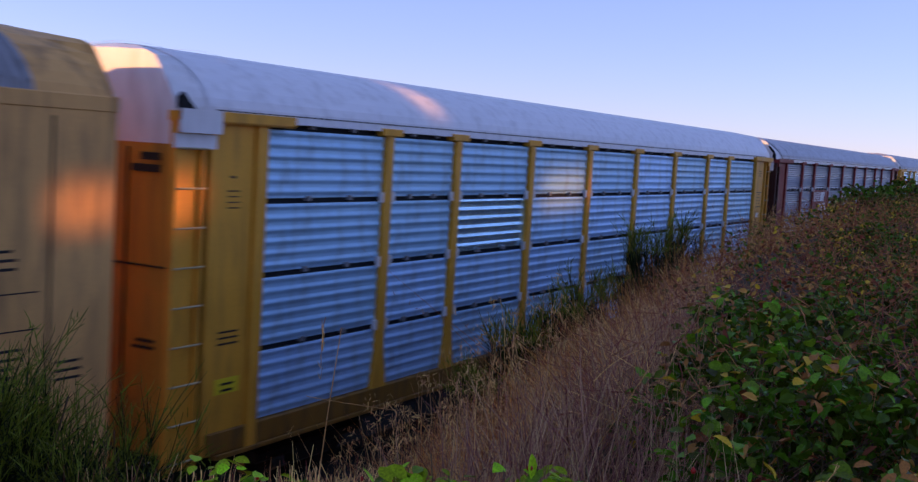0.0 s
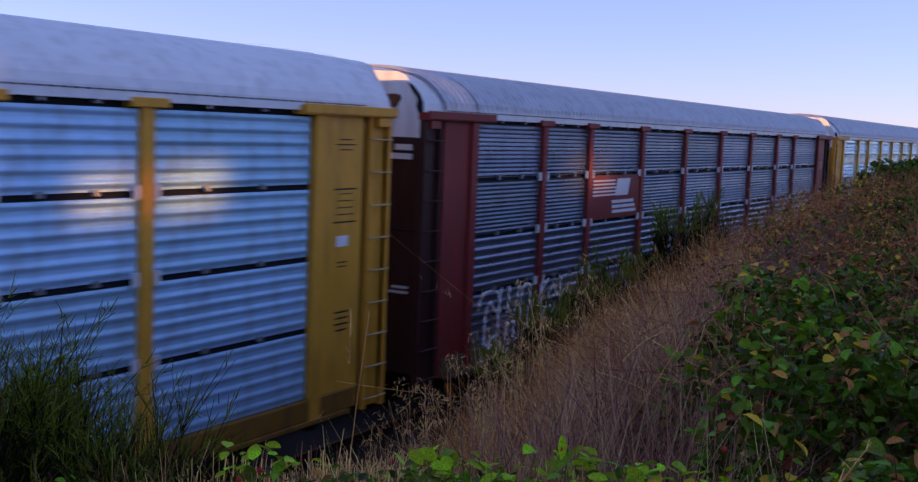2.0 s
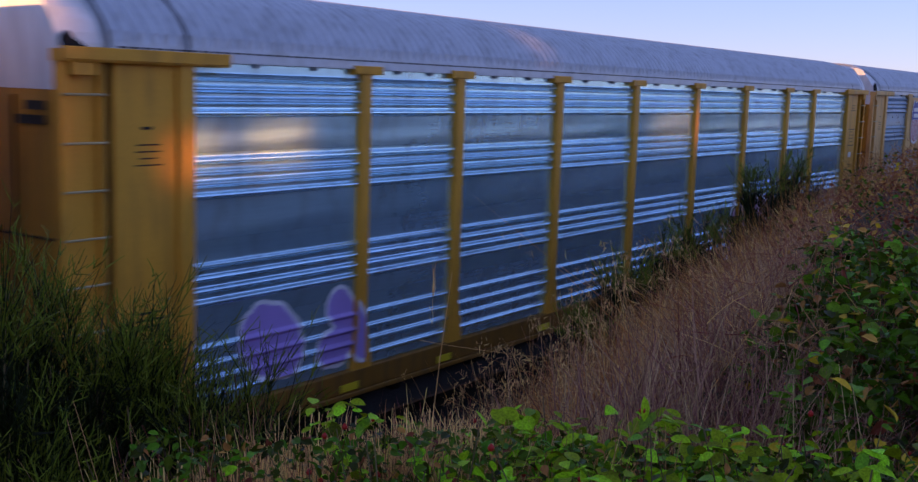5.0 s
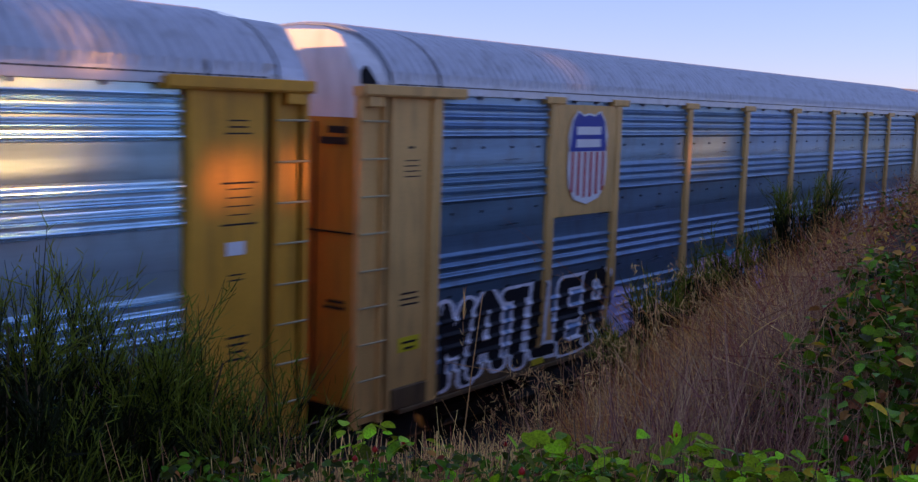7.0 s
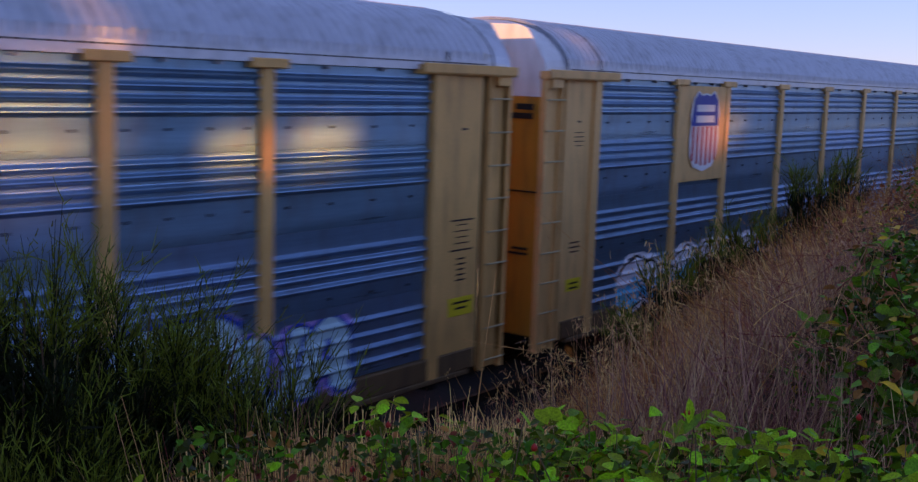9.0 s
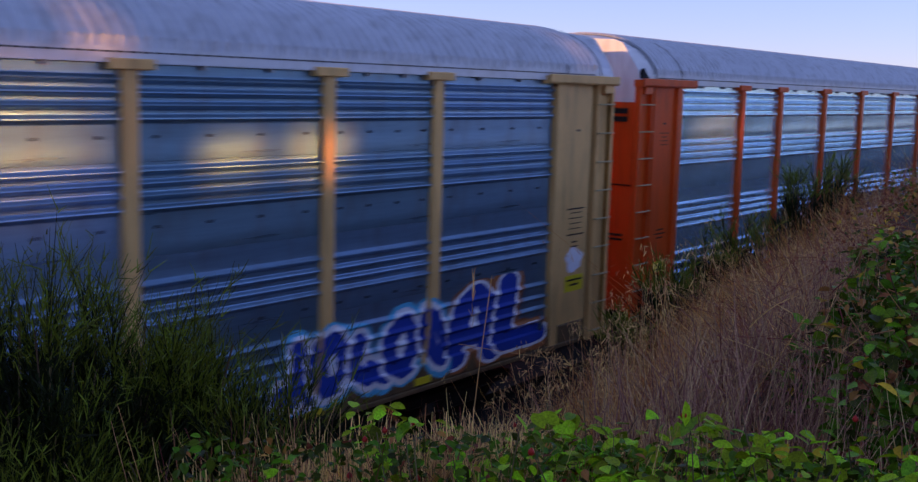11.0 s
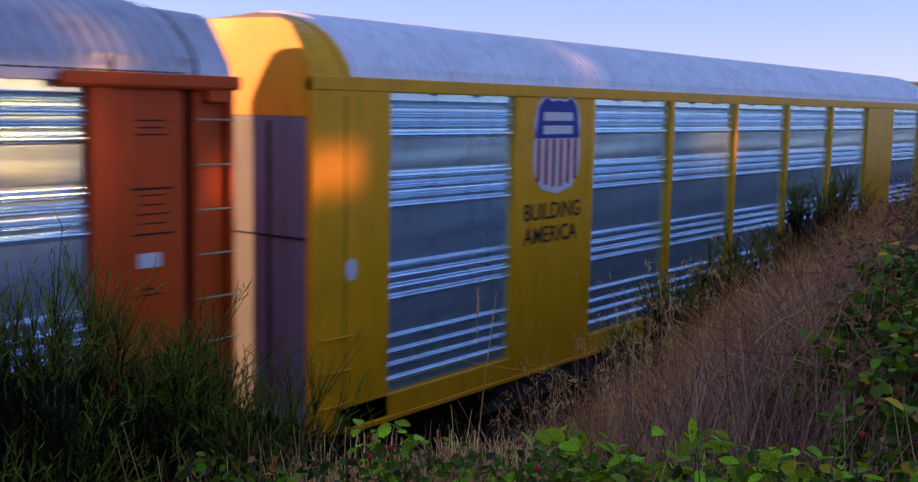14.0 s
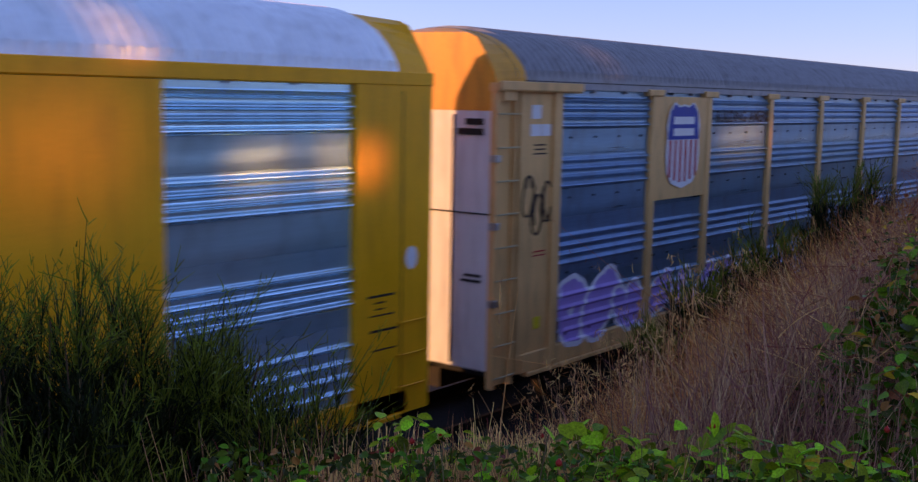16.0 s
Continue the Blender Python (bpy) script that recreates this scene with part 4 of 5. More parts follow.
def stalks(base, tip, width, sides=2, bend=0.25, rows=4, taper=0.15, rng=PLANT_RNG):
    """Tapered stalks from base to tip points, bowed sideways; returns vertices and faces."""
    n = len(base)
    d = tip - base
    length = np.linalg.norm(d, axis=1, keepdims=True)
    side = np.cross(d, rng.normal(size=(n, 3)))
    side /= np.linalg.norm(side, axis=1, keepdims=True) + 1e-9
    other = np.cross(d / length, side)
    bow = other * length * bend * rng.uniform(-1, 1, (n, 1))
    verts = []
    for r in range(rows):
        f = r / (rows - 1)
        c = base + d * f + bow * f * f
        w = (width * (1 - f * (1 - taper))).reshape(n, 1)
        if sides == 2:
            ring = [c - side * w, c + side * w]
        else:
            ring = [c + w * (math.cos(2 * math.pi * k / sides) * side + math.sin(2 * math.pi * k / sides) * other) for k in range(sides)]
        verts.append(np.stack(ring, 1))
    v = np.stack(verts, 1)                       # n, rows, sides, 3
    idx = np.arange(n * rows * sides).reshape(n, rows, sides)
    faces = []
    for r in range(rows - 1):
        for k in range(sides if sides > 2 else 1):
            k2 = (k + 1) % sides
            faces.append(np.stack([idx[:, r, k], idx[:, r, k2], idx[:, r + 1, k2], idx[:, r + 1, k]], 1))
    return v.reshape(-1, 3), np.concatenate(faces)


def mesh_from(name, v, f, mat, smooth=False):
    me = bpy.data.meshes.new(name)
    me.from_pydata(v.tolist(), [], f.tolist())
    me.materials.append(mat)
    if smooth:
        me.polygons.foreach_set("use_smooth", [True] * len(me.polygons))
    me.update()
    return me


LEAF_V = np.array([(0, 0, 0), (.2, -.22, .05), (.2, 0, -.02), (.2, .22, .05), (.5, -.32, .06), (.5, 0, -.03), (.5, .32, .06),
                   (.8, -.2, .01), (.8, 0, -.06), (.8, .2, .01), (1, 0, -.12)])
LEAF_F = [(0, 2, 1), (0, 3, 2), (1, 2, 5, 4), (2, 3, 6, 5), (4, 5, 8, 7), (5, 6, 9, 8), (7, 8, 10), (8, 9, 10)]
LEAF_TRI = np.array([(0, 2, 1), (0, 3, 2), (1, 2, 5), (1, 5, 4), (2, 3, 6), (2, 6, 5), (4, 5, 8), (4, 8, 7), (5, 6, 9), (5, 9, 8), (7, 8, 10), (8, 9, 10)])


def leaf_mesh(name, mat, wide=1.0, curl=1.0):
    me = bpy.data.meshes.new(name)
    me.from_pydata((LEAF_V * (1, wide, curl)).tolist(), [], LEAF_F)
    me.materials.append(mat)
    me.polygons.foreach_set("use_smooth", [True] * len(me.polygons))
    return me


def leaf_cloud(points, size, rng, up=0.6):
    """Joined leaves at the points, tilted at random, facing mostly upward."""
    n = len(points)
    az = rng.uniform(0, 2 * np.pi, n)
    pitch = rng.normal(-0.25, 0.5, n)
    x = np.stack([np.cos(az) * np.cos(pitch), np.sin(az) * np.cos(pitch), np.sin(pitch)], 1)
    z = np.array([0, 0, 1.0]) * up + rng.normal(0, 0.35, (n, 3))
    y = np.cross(z, x)
    y /= np.linalg.norm(y, axis=1, keepdims=True)
    z = np.cross(x, y)
    s = size * rng.uniform(0.6, 1.25, n)
    v = points[:, None, :] + s[:, None, None] * (LEAF_V[None, :, 0:1] * x[:, None] + LEAF_V[None, :, 1:2] * y[:, None] + LEAF_V[None, :, 2:3] * z[:, None] * 1.6)
    f = (np.arange(n) * len(LEAF_V))[:, None, None] + LEAF_TRI[None]
    return v.reshape(-1, 3), f.reshape(-1, 3)


def leaf_part(parent, me, p, size, rng, name="leaf"):
    ob = new(name, me)
    ob.parent = parent
    ob.location = p
    ob.rotation_euler = (rng.normal(0, 0.45), rng.normal(0.2, 0.4), rng.uniform(0, 6.28))
    ob.scale = (size,) * 3
    return ob


def stuff(name, v, f, mat, label, category):
    return tagged(new(name, mesh_from(name, v, f, mat)), label, category, kind="stuff")


def scatter(n, x0, x1, y0, y1, keep, rng=PLANT_RNG):
    p = np.stack([rng.uniform(x0, x1, n), rng.uniform(y0, y1, n)], 1)
    return p[keep(p[:, 0], p[:, 1], rng.uniform(0, 1, n))]


def shrub_edge(x):
    """The line along which the dry grass meets the leafy shrubs."""
    return -7.95 + 0.33 * (x - 3.3)


def grass_field():
    rng = PLANT_RNG

    def patch(p):
        return np.array([noise.noise((float(x) * 0.8, float(y) * 0.8, 1.7)) for x, y in p])
    p = scatter(105000, 3.2, 32, -8.4, -2.35, lambda x, y, u: (y > shrub_edge(np.minimum(x, 12)) - 0.2) & (u < np.clip((x - 4.3) / 3.2, 0.04, 1) * np.clip((y + 8.5) / 2, 0.3, 1) * np.clip(1.25 - (x - 6) / 22, 0.2, 1) * np.where(x > 9, np.clip((y + 5.3) / 0.9, 0.10, 1), 1)))
    k = patch(p)
    z = heights(p)
    h = np.clip(rng.normal(0.28, 0.13, len(p)) + 0.34 * k, 0.07, 0.85) * np.clip((-2.0 - p[:, 1]) / 1.2, 0.45, 1)
    b = np.column_stack([p, z - 0.03])
    sway = np.array([(noise.noise((float(x) * 1.7, float(y) * 1.7, 3.1)), noise.noise((float(x) * 1.7, float(y) * 1.7, 8.3))) for x, y in p])
    lean = rng.normal(0, 0.62, (len(p), 2)) + 1.5 * sway + (0.05, 0.10)
    t = b + np.column_stack([lean * h[:, None], h])
    sel = rng.uniform(0, 1, len(p)) + 0.9 * k
    for name, mask, mat, w, label in (("dry_grass", sel < 0.48, DRY_GRASS, 0.0030, "dense dry brown grass covering the slope"),
                                      ("pale_grass", (sel >= 0.48) & (sel < 0.86), PALE_GRASS, 0.0028, "pale straw-coloured grass stalks on the slope"),
                                      ("dead_weeds", sel >= 0.86, DEAD_STEM, 0.0036, "dead brown weed stems among the grass")):
        if mask.any():
            v, f = stalks(b[mask], t[mask], w * rng.uniform(0.6, 1.2, mask.sum()), 2, 0.55)
            stuff(name, v, f, mat, label, "grass")
    # seed heads on the taller stalks
    tall = np.where((h > 0.55) & (rng.uniform(0, 1, len(p)) < 0.35))[0]
    hb = np.repeat(t[tall], 6, 0)
    off = rng.uniform(-0.14, 0.02, (len(hb), 1))
    hb = hb + off * np.repeat((t - b)[tall] / h[tall][:, None], 6, 0)
    ht = hb + rng.normal(0, 0.028, (len(hb), 3)) + (0, 0, 0.045)
    v, f = stalks(hb, ht, np.full(len(hb), 0.0035), 2, 0.2, rows=3)
    stuff("seed_heads", v, f, PALE_GRASS, "feathery pale seed heads of the dry grass", "grass")
    # lying, tangled dead stems
    p = scatter(15000, 4.5, 32, -8.8, -4.2, lambda x, y, u: u < 0.8)
    z = heights(p)
    b = np.column_stack([p, z + rng.uniform(0.0, 0.55, len(p))])
    t = b + np.column_stack([rng.normal(0, 0.15, (len(p), 2)), rng.uniform(-0.1, 0.28, len(p))])
    v, f = stalks(b, t, rng.uniform(0.002, 0.0045, len(p)), 3, 0.5)
    stuff("tangled_stems", v, f, DEAD_STEM, "tangled dead brown and grey stems on the bank", "weeds")
    # bowed, matted stalks that break the even run of the grass
    for cnt, mat, nm, lab in ((5200, PALE_GRASS, "bowed_straw", "bowed and matted pale straw on the slope"), (5200, GREY_STEM, "matted_weeds", "matted grey-brown weed stalks on the slope")):
        p = scatter(cnt, 4.2, 15, -7.6, -3.4, lambda x, y, u: y > shrub_edge(x) - 0.6)
        k = patch(p * 2.1)
        p = p[k > -0.12]
        b = np.column_stack([p, heights(p) + rng.uniform(0.0, 0.32, len(p))])
        a = rng.uniform(0, 6.28, len(p))
        r = rng.uniform(0.10, 0.42, len(p))
        t = b + np.column_stack([np.cos(a) * r, np.sin(a) * r, rng.uniform(0.02, 0.34, len(p))])
        v, f = stalks(b, t, rng.uniform(0.002, 0.0042, len(p)), 2, 0.7, 6, 0.3, rng)
        stuff(nm, v, f, mat, lab, "grass")
    # broken dead weeds that fill the ground between shrubs and slope, and thin stems at the foot of the bank
    for cnt, x0, x1, y0, y1, lo, hi, w, mat, nm, lab in ((9000, 3.3, 10, -8.4, -6.2, 0.2, 0.55, 0.0035, GREY_STEM, "broken_weeds", "broken grey-brown weeds beside the shrubs"),
                                                       (4200, 3.4, 15, -5.4, -2.4, 0.35, 0.95, 0.0022, DRY_GRASS, "thin_stems", "thin dry stems at the foot of the bank"),
                                                       (1500, 5.0, 14, -3.3, -2.3, 0.6, 1.25, 0.0032, DEAD_STEM, "trackside_weeds", "sparse dead brown weeds beside the track")):
        p = scatter(cnt, x0, x1, y0, y1, lambda x, y, u: y > shrub_edge(x) - 0.5)
        b = np.column_stack([p, heights(p)])
        t = b + np.column_stack([rng.normal(0, 0.12, (len(p), 2)), rng.uniform(lo, hi, len(p))])
        v, f = stalks(b, t, np.full(len(p), w), 2, 0.4)
        stuff(nm, v, f, mat, lab, "weeds")
    # small russet and green leaves through the weeds on the upper bank
    for cnt, mat, label, up, cut in ((22000, LEAF_RED, "small russet autumn leaves on the weeds", 0.5, 0.0), (22000, LEAF_JOINED, "low green leaves on the upper bank", 0.6, 0.2),
                                     (9000, LEAF_YELLOW, "yellow and orange autumn leaves on the upper bank", 0.55, 0.22)):
        p = scatter(cnt, 6.0, 36, -9.6, -4.2, lambda x, y, u: (y < np.minimum(-4.1, shrub_edge(np.minimum(x, 13)) + 0.6) - 0.9 * u - 0.05 * (20 - np.minimum(x, 20))))
        k = np.array([noise.noise((float(x) * 0.8, float(y) * 1.3, 7.7 if mat is LEAF_RED else 4.4 if mat is LEAF_JOINED else 9.1)) for x, y in p])
        p = p[k > cut]
        q = np.column_stack([p, heights(p) + rng.uniform(0.05, up, len(p))])
        v, f = leaf_cloud(q, 0.062, rng)
        stuff("russet_leaves" if mat is LEAF_RED else "bank_foliage" if mat is LEAF_JOINED else "yellow_leaves", v, f, mat, label, "foliage")


def broom(x, y, h, spread, twigs, seed, thick=1.0, label="dark green broom bush with upright whippy twigs"):
    rng = np.random.default_rng(seed)
    z = rise(x, y)
    ob = thing("broom_bush", label, "shrub", "broom bushes", (x, y, z))
    nb = 24
    az = rng.uniform(0, 6.28, nb)
    lean = rng.uniform(0.15, 0.8, nb) * spread
    b = np.zeros((nb, 3)) + rng.normal(0, 0.05, (nb, 3)) * (1, 1, 0)
    t = np.column_stack([np.cos(az) * lean, np.sin(az) * lean, h * rng.uniform(0.45, 0.88, nb)])
    v, f = stalks(b, t, np.full(nb, 0.011), 4, 0.12, 4, 0.4, rng)
    part("stem_base", mesh_from("stem_base", v, f, CANE), None, ob)
    pick = rng.integers(0, nb, twigs)
    along = rng.uniform(0.15, 1.0, twigs)[:, None]
    tb = b[pick] + (t - b)[pick] * along
    length = np.minimum(h, 2.2) * rng.uniform(0.06, 0.20, twigs) * (1.15 - 0.3 * along[:, 0])
    dirs = np.column_stack([np.cos(az[pick]) * 0.25, np.sin(az[pick]) * 0.25, np.ones(twigs)]) + rng.normal(0, 0.33, (twigs, 3)) * (1, 1, 0.3)
    tt = tb + dirs * length[:, None]
    v, f = stalks(tb, tt, thick * rng.uniform(0.0018, 0.0034, twigs), 3, 0.12, 4, 0.3, rng)
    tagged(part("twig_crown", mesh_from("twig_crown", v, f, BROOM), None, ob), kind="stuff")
    m = twigs * 8
    pk = rng.integers(0, twigs, m)
    al = rng.uniform(0.2, 1, m)[:, None]
    sb = tb[pk] + (tt - tb)[pk] * al
    sd = (tt - tb)[pk] / (length[pk][:, None]) + rng.normal(0, 0.5, (m, 3))
    st = sb + sd * thick * rng.uniform(0.02, 0.065, m)[:, None]
    # dense broad stalks in the twig colour, added as the bush's dark heart
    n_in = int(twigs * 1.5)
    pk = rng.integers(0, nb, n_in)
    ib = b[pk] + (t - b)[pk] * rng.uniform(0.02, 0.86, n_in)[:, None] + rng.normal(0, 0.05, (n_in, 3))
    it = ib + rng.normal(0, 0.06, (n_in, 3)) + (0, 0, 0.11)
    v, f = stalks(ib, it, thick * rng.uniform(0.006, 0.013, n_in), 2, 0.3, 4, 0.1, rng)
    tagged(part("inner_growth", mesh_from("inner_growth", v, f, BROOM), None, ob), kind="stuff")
    # side growth in the top fifth takes the paler green
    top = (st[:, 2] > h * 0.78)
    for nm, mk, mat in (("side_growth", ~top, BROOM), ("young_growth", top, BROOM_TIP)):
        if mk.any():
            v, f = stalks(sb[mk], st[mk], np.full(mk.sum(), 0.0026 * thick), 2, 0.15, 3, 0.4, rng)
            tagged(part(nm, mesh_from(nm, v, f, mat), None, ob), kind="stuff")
    return ob


LEAVES = [leaf_mesh("leaf", LEAF, 1.0), leaf_mesh("leaf", LEAF, 1.25, 1.6), leaf_mesh("leaf", LEAF, 0.85, 0.6)]
LEAVES_DARK = [leaf_mesh("leaf", LEAF_DARK, 1.0), leaf_mesh("leaf", LEAF_DARK, 1.2, 1.5)]
YELLOW_LEAF = leaf_mesh("leaf", LEAF_YELLOW, 1.0, 1.4)
RED_LEAF = leaf_mesh("leaf", LEAF_RED, 0.9, 1.8)


def hip_mesh():
    m = Mesh()
    prof = [(0.0, -.5), (.3, -.42), (.48, -.1), (.4, .25), (.18, .45), (.1, .6), (0.0, .62)]
    n = 8
    for r, z in prof:
        m.v += [(r * math.cos(2 * math.pi * i / n), r * math.sin(2 * math.pi * i / n), z) for i in range(n)]
    m.f = [(a * n + i, a * n + (i + 1) % n, (a + 1) * n + (i + 1) % n, (a + 1) * n + i) for a in range(len(prof) - 1) for i in range(n)]
    return m.data("hip", HIP, True)


HIP_MESH = hip_mesh()


def rose(x, y, h, canes, leaves, seed, hips=0, yellow=0, mats=None, size=0.05, spread=0.25):
    """A low rose or bramble plant: canes, leaves along them, a few hips."""
    rng = np.random.default_rng(seed)
    z = rise(x, y)
    ob = thing("wild_rose_plant", "low wild rose plant with fresh green leaves" + (" and red hips" if hips else ""), "plant", "wild rose plants", (x, y, z))
    b = np.column_stack([rng.normal(0, spread * 0.4, (canes, 2)), np.full(canes, -0.02)])
    t = b + np.column_stack([rng.normal(0, spread, (canes, 2)), h * rng.uniform(0.65, 1.0, canes)])
    v, f = stalks(b, t, np.full(canes, 0.004), 4, 0.1, 4, 0.4, rng)
    tagged(part("cane_growth", mesh_from("cane_growth", v, f, CANE), None, ob), kind="stuff")
    node = None
    for i in range(leaves):
        if i % 5 == 0:
            c = rng.integers(0, canes)
            node = b[c] + (t - b)[c] * rng.uniform(0.25, 1.04) ** 0.5 + rng.normal(0, 0.02, 3)
        p = node + rng.normal(0, 0.034, 3) * (1, 1, 0.6)
        me = (mats or LEAVES + LEAVES + LEAVES_DARK[:1])[rng.integers(0, len(mats or LEAVES + LEAVES + LEAVES_DARK[:1]))]
        if i < yellow:
            me = YELLOW_LEAF
        leaf_part(ob, me, tuple(p), size * rng.uniform(0.75, 1.3), rng)
    for i in range(hips):
        c = rng.integers(0, canes)
        o = new("hip", HIP_MESH)
        o.parent, o.location, o.scale = ob, tuple(t[c] + rng.normal(0, 0.02, 3)), (0.017,) * 3
    return ob


def direction(deg):
    """A level direction, in degrees to the left of the track's run."""
    return math.cos(math.radians(deg)), math.sin(math.radians(deg))


def foreground():
    rng = np.random.default_rng(5)
    # the row of low roses just before the camera
    seed = 100
    for deg in np.arange(2, 58, 2.0):
        for ring in (2.8, 3.2, 3.6):
            dist = ring + rng.uniform(-0.2, 0.2)
            dx, dy = direction(deg + rng.uniform(-1, 1))
            x, y = EYE[0] + dist * dx, EYE[1] + dist * dy
            low = rise(x, y)
            h = min(EYE[2] - (0.277 if deg < 33.5 else 0.312) * dist - low, 1.25) * rng.uniform(0.74, 1.05)
            seed += 1
            h = max(h, 0.2)
            rose(x, y, h, 4, 54 if deg < 33.5 else 40, seed, hips=2 if rng.uniform() < 0.30 else 0, yellow=3 if rng.uniform() < 0.4 else 0, size=0.056 if deg < 33.5 else 0.052, spread=0.12)
    rose(2.90, -8.36, 4.0 - rise(2.90, -8.36), 3, 16, 77, hips=2, yellow=7, size=0.06, spread=0.05)
    # pale dry tufts among them
    for cnt, d0, d1, r0, r1, mat, slope, nm, lab in ((2200, 20, 55, 3.1, 4.3, PALE_GRASS, 0.312, "straw_tufts", "pale dry grass tufts between the roses"),
                                                     (3000, 0, 50, 3.0, 4.6, DEAD_STEM, 0.315, "brown_tufts", "brown dead stems between the roses")):
        centre = np.column_stack([rng.uniform(r0, r1, 60), np.radians(rng.uniform(d0, d1, 60))])
        pick = centre[rng.integers(0, 60, cnt)]
        dist, deg = pick[:, 0] + rng.normal(0, 0.10, cnt), pick[:, 1] + rng.normal(0, 0.022, cnt)
        p = np.column_stack([EYE[0] + dist * np.cos(deg), EYE[1] + dist * np.sin(deg)])
        z = heights(p)
        b = np.column_stack([p, z])
        h = np.clip((EYE[2] - slope * dist - z) * rng.uniform(0.55, 1.0, cnt), 0.12, 1.3)
        t = b + np.column_stack([rng.normal(0, 0.13, (cnt, 2)), h])
        v, f = stalks(b, t, np.full(cnt, 0.0028), 2, 0.45, 5, 0.3, rng)
        stuff(nm, v, f, mat, lab, "grass")
    # stiff mown straw standing upright in clumps
    cnt = 1700
    centre = np.column_stack([rng.uniform(3.2, 4.1, 46), np.radians(rng.uniform(35, 51, 46)), rng.uniform(0.7, 1.0, 46)])
    pick = centre[rng.integers(0, 46, cnt)]
    dist, deg = pick[:, 0] + rng.normal(0, 0.07, cnt), pick[:, 1] + rng.normal(0, 0.014, cnt)
    p = np.column_stack([EYE[0] + dist * np.cos(deg), EYE[1] + dist * np.sin(deg)])
    b = np.column_stack([p, heights(p)])
    h = np.clip((EYE[2] - 0.298 * dist - b[:, 2]) * pick[:, 2] * rng.uniform(0.8, 1.0, cnt), 0.12, 1.3)
    v, f = stalks(b, b + np.column_stack([rng.normal(0, 0.035, (cnt, 2)), h]), rng.uniform(0.002, 0.0038, cnt), 2, 0.12, 4, 0.6, rng)
    stuff("stubble", v, f, PALE_GRASS, "stiff pale straw stubble standing between the roses", "grass")
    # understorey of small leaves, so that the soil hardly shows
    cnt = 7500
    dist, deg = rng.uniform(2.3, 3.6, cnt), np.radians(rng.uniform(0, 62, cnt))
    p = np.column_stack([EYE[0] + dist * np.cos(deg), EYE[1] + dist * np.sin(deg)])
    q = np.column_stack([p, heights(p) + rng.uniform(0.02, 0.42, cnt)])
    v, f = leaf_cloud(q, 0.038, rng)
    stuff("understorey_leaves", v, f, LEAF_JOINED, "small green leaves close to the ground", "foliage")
    # dense small foliage between the rose plants, its shade put into the dark green
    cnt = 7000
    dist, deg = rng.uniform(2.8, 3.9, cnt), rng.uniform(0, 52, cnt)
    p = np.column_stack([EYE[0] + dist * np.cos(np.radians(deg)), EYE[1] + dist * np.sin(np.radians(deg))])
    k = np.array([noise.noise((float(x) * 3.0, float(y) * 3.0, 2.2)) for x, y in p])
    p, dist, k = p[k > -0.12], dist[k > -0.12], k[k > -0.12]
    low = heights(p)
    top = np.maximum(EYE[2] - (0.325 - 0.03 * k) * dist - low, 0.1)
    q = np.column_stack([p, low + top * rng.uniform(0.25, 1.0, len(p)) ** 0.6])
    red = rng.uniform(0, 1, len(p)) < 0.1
    for mask, mat, nm, lab in ((~red, LEAF_JOINED, "hedge_foliage", "small green leaves darkened for depth between the rose plants"), (red, LEAF_RED, "withered_leaves", "withered russet leaves between the rose plants")):
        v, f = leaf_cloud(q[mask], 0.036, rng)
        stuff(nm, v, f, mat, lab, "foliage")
    # thin weeds with nodding heads over the dark foot of the bank
    p = np.column_stack([rng.uniform(4.3, 8.5, 420), rng.uniform(-6.3, -4.0, 420)])
    p = p[(p[:, 1] > -6.9 + 0.28 * (p[:, 0] - 4))]
    b = np.column_stack([p, heights(p)])
    t = b + np.column_stack([rng.normal(0.05, 0.16, (len(p), 2)), rng.uniform(0.55, 1.25, len(p))])
    v, f = stalks(b, t, np.full(len(p), 0.0022), 2, 0.2, 6, 0.5, rng)
    stuff("nodding_weeds", v, f, PALE_GRASS, "thin dry weeds standing at the foot of the bank", "weeds")
    hb = np.repeat(t, 9, 0) + rng.normal(0, 0.022, (len(t) * 9, 3)) + np.repeat(rng.normal(0, 0.05, (len(t), 3)), 9, 0) * (1, 1, 0)
    v, f = stalks(hb, hb + rng.normal(0, 0.018, hb.shape) - (0, 0, 0.02), np.full(len(hb), 0.0032), 2, 0.2, 3, 0.4, rng)
    stuff("weed_heads", v, f, PALE_GRASS, "small nodding seed heads of the dry weeds", "weeds")
    # tall single grass stalks standing against the train
    tall = (((4.0, -6.13), 3.97 - rise(4.0, -6.13), (0.04, -0.05)),)
    for (x, y), h, lean in tall:
        z = rise(x, y)
        g = thing("grass_stalk", "single tall dry grass stalk before the train", "grass stalk", at=(x, y, z))
        v, f = stalks(np.zeros((1, 3)), np.array([[lean[0], lean[1], h]]), np.array([0.0045]), 5, 0.05, 6, 0.4, rng)
        part("stalk", mesh_from("stalk", v, f, PALE_GRASS), None, g)
        hb = np.array([[lean[0], lean[1], h]]) - np.column_stack([np.zeros((22, 2)), rng.uniform(0, 0.26, 22)])
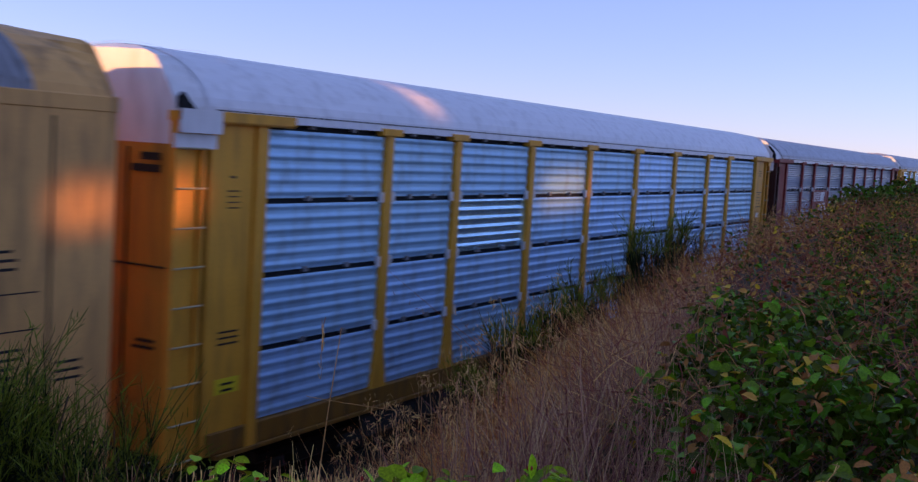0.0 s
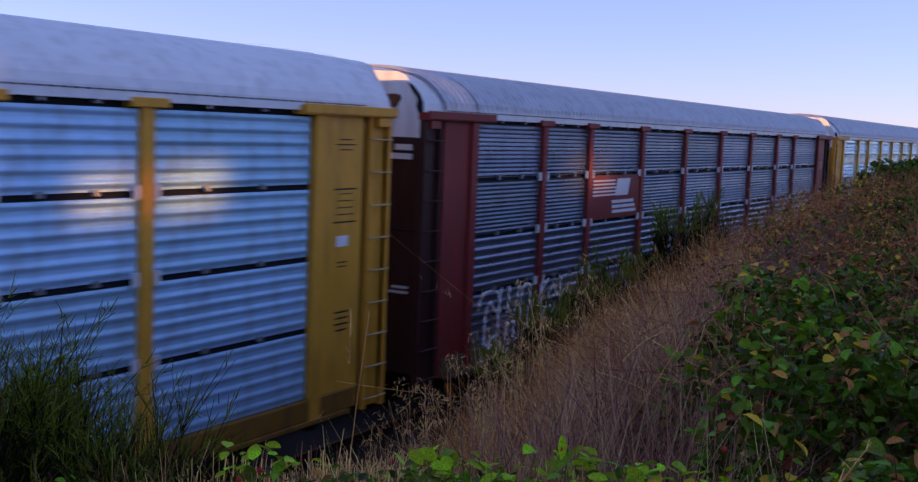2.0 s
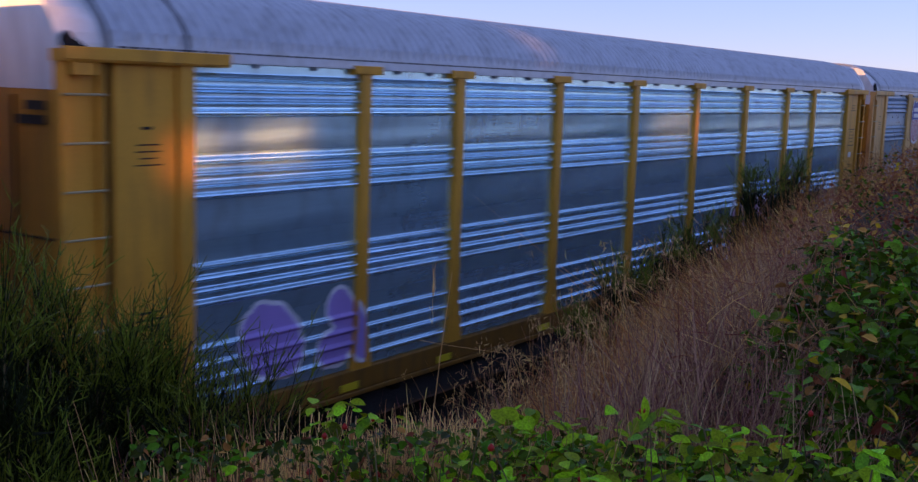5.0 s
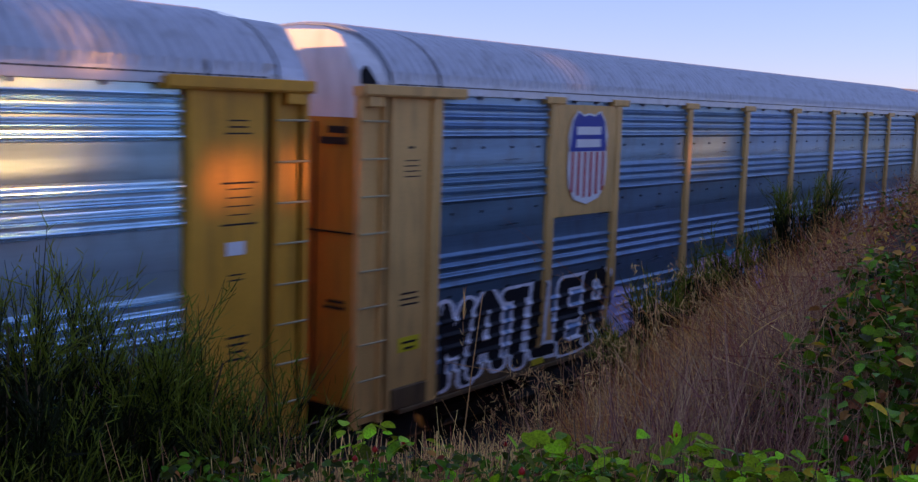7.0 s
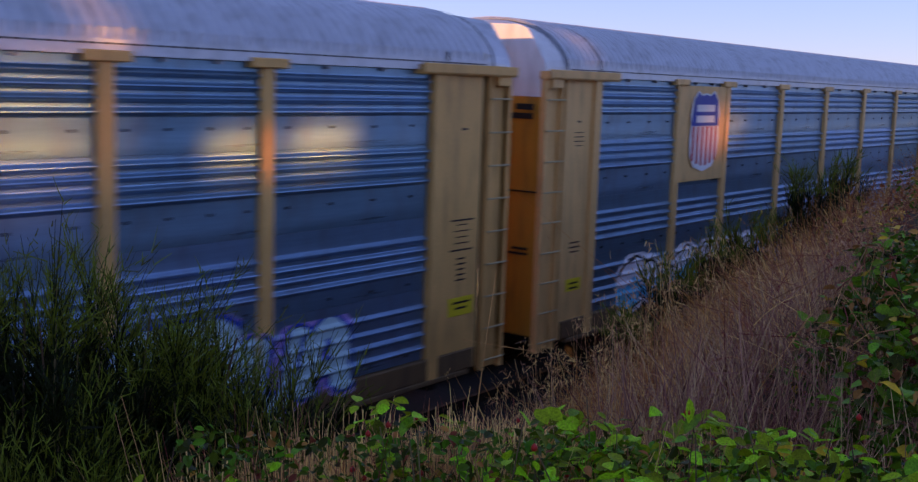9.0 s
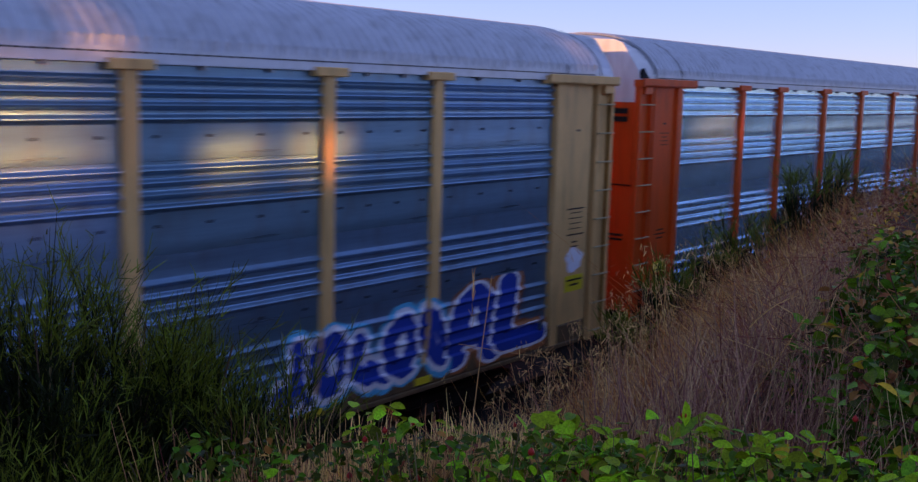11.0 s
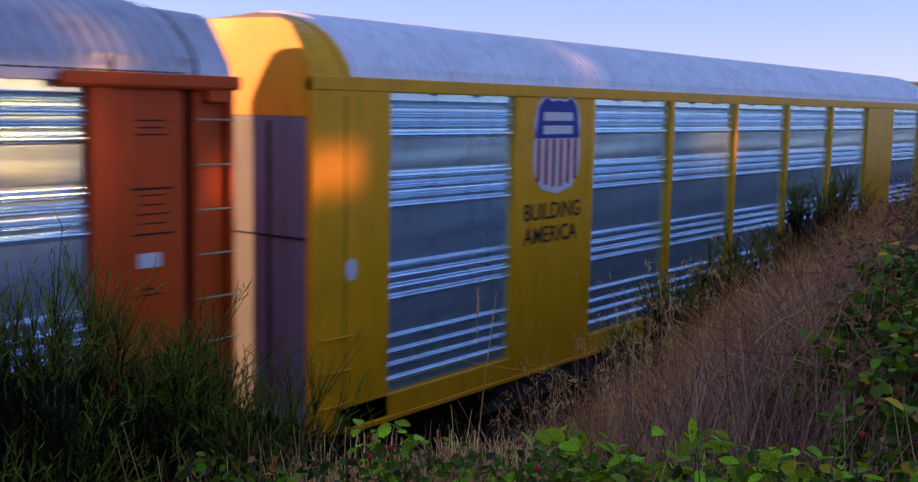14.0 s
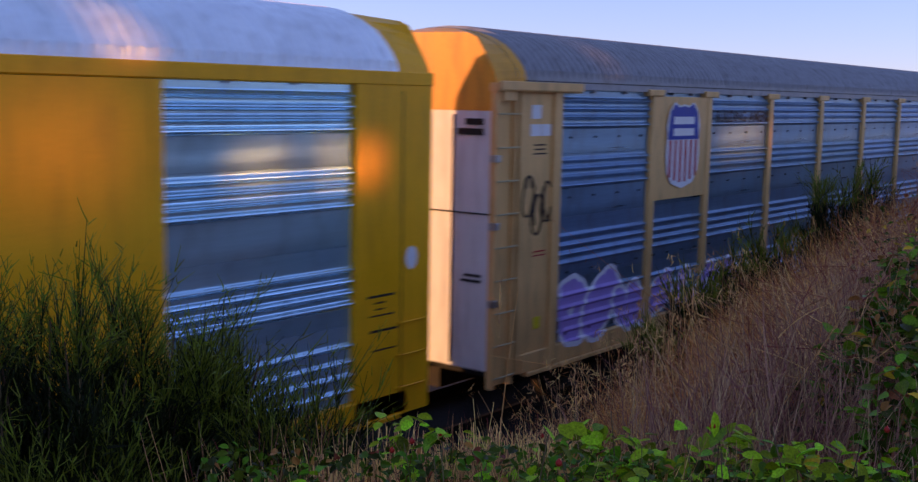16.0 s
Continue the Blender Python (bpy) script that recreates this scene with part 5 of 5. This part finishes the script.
        v, f = stalks(hb, hb + rng.normal(0, 0.010, (22, 3)) + (0, 0, 0.05), np.full(22, 0.0025), 2, 0.1, 3, 0.4, rng)
        part("seed_head", mesh_from("seed_head", v, f, PALE_GRASS), None, g)


def leaning_stems():
    """Long dry stems that lie across the grass."""
    rng = np.random.default_rng(31)
    for (a, b, r) in (((4.8, -7.11, 3.2), (4.70, -7.52, 3.90), 0.005), ((4.85, -5.5, 3.40), (4.73, -6.35, 3.44), 0.0014), ((2.78, -8.33, 3.5), (2.86, -8.66, 4.08), 0.0035)):
        g = thing("dry_stem", "long dry stem leaning over the grass", "plant stem", at=a)
        v, f = stalks(np.zeros((1, 3)), np.array([b]) - np.array([a]), np.array([r]), 5, 0.12, 7, 0.35, rng)
        part("stem", mesh_from("stem", v, f, PALE_GRASS), None, g)
        n = 12
        hb = (np.array([b]) - np.array([a])) * rng.uniform(0.75, 1.0, (n, 1))
        v, f = stalks(hb, hb + rng.normal(0, 0.03, (n, 3)), np.full(n, 0.002), 2, 0.1, 3, 0.4, rng)
        tagged(part("side_stem", mesh_from("side_stem", v, f, PALE_GRASS), None, g), kind="stuff")


def bramble_mound():
    """The dense leafy shrubs on the crest of the bank."""
    rng = np.random.default_rng(8)
    mounds = ((4.5, -8.32, 0.85, 0.60, 0.62), (5.5, -7.86, 0.95, 0.62, 0.66), (6.9, -7.6, 1.0, 0.65, 0.60), (5.2, -9.0, 1.0, 0.7, 0.70), (3.4, -8.75, 0.6, 0.45, 0.55),
              (9.4, -7.9, 1.0, 0.8, 0.42), (11.8, -7.6, 1.0, 0.8, 0.42), (7.4, -8.9, 1.2, 0.8, 0.62),
              (28.0, -4.7, 1.7, 1.0, 0.95), (31.5, -4.9, 1.7, 1.1, 1.05), (14.5, -7.0, 1.1, 0.8, 0.5), (17.5, -6.4, 1.3, 0.8, 0.5))
    for i, (x, y, rx, ry, h) in enumerate(mounds):
        z = rise(x, y)
        near = i in (0, 1, 2, 4)
        ob = thing("bramble_bush", "dense dark green bramble bush with reddened leaf tips on the bank", "shrub", "bramble bushes", (x, y, z))
        n = 1900 if near else 1300
        u = rng.normal(size=(n, 3))
        u /= np.linalg.norm(u, axis=1, keepdims=True)
        u[:, 2] = np.abs(u[:, 2])
        r = rng.uniform(0.55, 1.0, n) ** 0.5
        lump = np.array([noise.noise(tuple(a * 2.3 + i * 5.1)) for a in u]) * 0.35 + 1
        q = u * (rx, ry, h) * (r * lump)[:, None]
        nb = 50
        v, f = stalks(np.column_stack([rng.normal(0, 0.15, (nb, 2)), np.zeros(nb)]), q[:nb] * 1.05, np.full(nb, 0.005), 4, 0.3, 5, 0.4, rng)
        tagged(part("cane_growth", mesh_from("cane_growth", v, f, CANE), None, ob), kind="stuff")
        n_part = 300 if near else 0
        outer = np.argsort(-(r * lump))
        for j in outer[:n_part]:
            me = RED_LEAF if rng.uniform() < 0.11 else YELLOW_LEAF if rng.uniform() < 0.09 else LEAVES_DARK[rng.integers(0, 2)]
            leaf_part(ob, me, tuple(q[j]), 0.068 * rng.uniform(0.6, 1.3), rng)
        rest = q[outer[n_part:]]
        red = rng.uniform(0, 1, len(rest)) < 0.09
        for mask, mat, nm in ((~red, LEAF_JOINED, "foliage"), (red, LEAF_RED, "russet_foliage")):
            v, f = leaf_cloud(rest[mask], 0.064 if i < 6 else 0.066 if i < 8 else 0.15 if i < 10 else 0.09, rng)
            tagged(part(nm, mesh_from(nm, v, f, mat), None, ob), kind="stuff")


grass_field()
for i, (deg, dist, top, sp, tw) in enumerate(((61.5, 5.3, 4.10, 0.55, 1700), (59.5, 4.9, 4.06, 0.55, 1900), (57, 5.2, 3.98, 0.55, 1900), (54.8, 5.0, 3.80, 0.5, 1700), (52.8, 5.4, 3.58, 0.5, 1400),
                                              (50.8, 5.2, 3.54, 0.5, 1600), (48.4, 5.5, 3.44, 0.5, 1300), (46.0, 5.6, 3.26, 0.45, 800), (58.5, 4.4, 3.25, 0.5, 1500), (55.5, 4.4, 3.15, 0.5, 1500),
                                              (52.0, 4.5, 2.95, 0.5, 1200), (49.5, 4.7, 2.75, 0.4, 800), (64, 5.0, 3.7, 0.5, 900), (47.2, 4.8, 3.12, 0.45, 1000), (44.6, 5.0, 2.90, 0.4, 700))):
    dx, dy = direction(deg)
    x, y = EYE[0] + dist * dx, EYE[1] + dist * dy
    broom(x, y, top + 0.42 - rise(x, y), sp, int(tw * 1.9), 140 + i, 1.15)
for i, (x, y, h, sp, tw) in enumerate((
                                      (11.3, -3.1, 1.5, 0.5, 900), (12.2, -3.2, 1.85, 0.5, 1000), (13.2, -3.2, 2.0, 0.5, 1000), (14.3, -3.2, 2.0, 0.5, 800), (16.4, -3.2, 2.4, 0.6, 900), (17.9, -3.2, 2.4, 0.6, 900))):
    broom(x, y, h, sp, tw, 40 + i, 1.9)
foreground()
leaning_stems()
bramble_mound()


def motions():
    """The train rolls past; its place along the track, second by second."""
    run = ((0.0, 8.6), (1.5, -9.04), (3.5, -33.08), (4.0, -39.14), (6.5, -69.63), (7.0, -75.85), (9.0, -100.40), (11.5, -131.48), (12.0, -137.25), (12.5, -143.75),
           (13.0, -149.62), (13.5, -155.98), (14.5, -168.68), (16.0, -187.55))
    for k, c in enumerate(CARS):
        walk(c, [(t, pose(s + k * PITCH - LEN + (0.2 if c is I else 0), 0, 0)) for t, s in run])


motions()
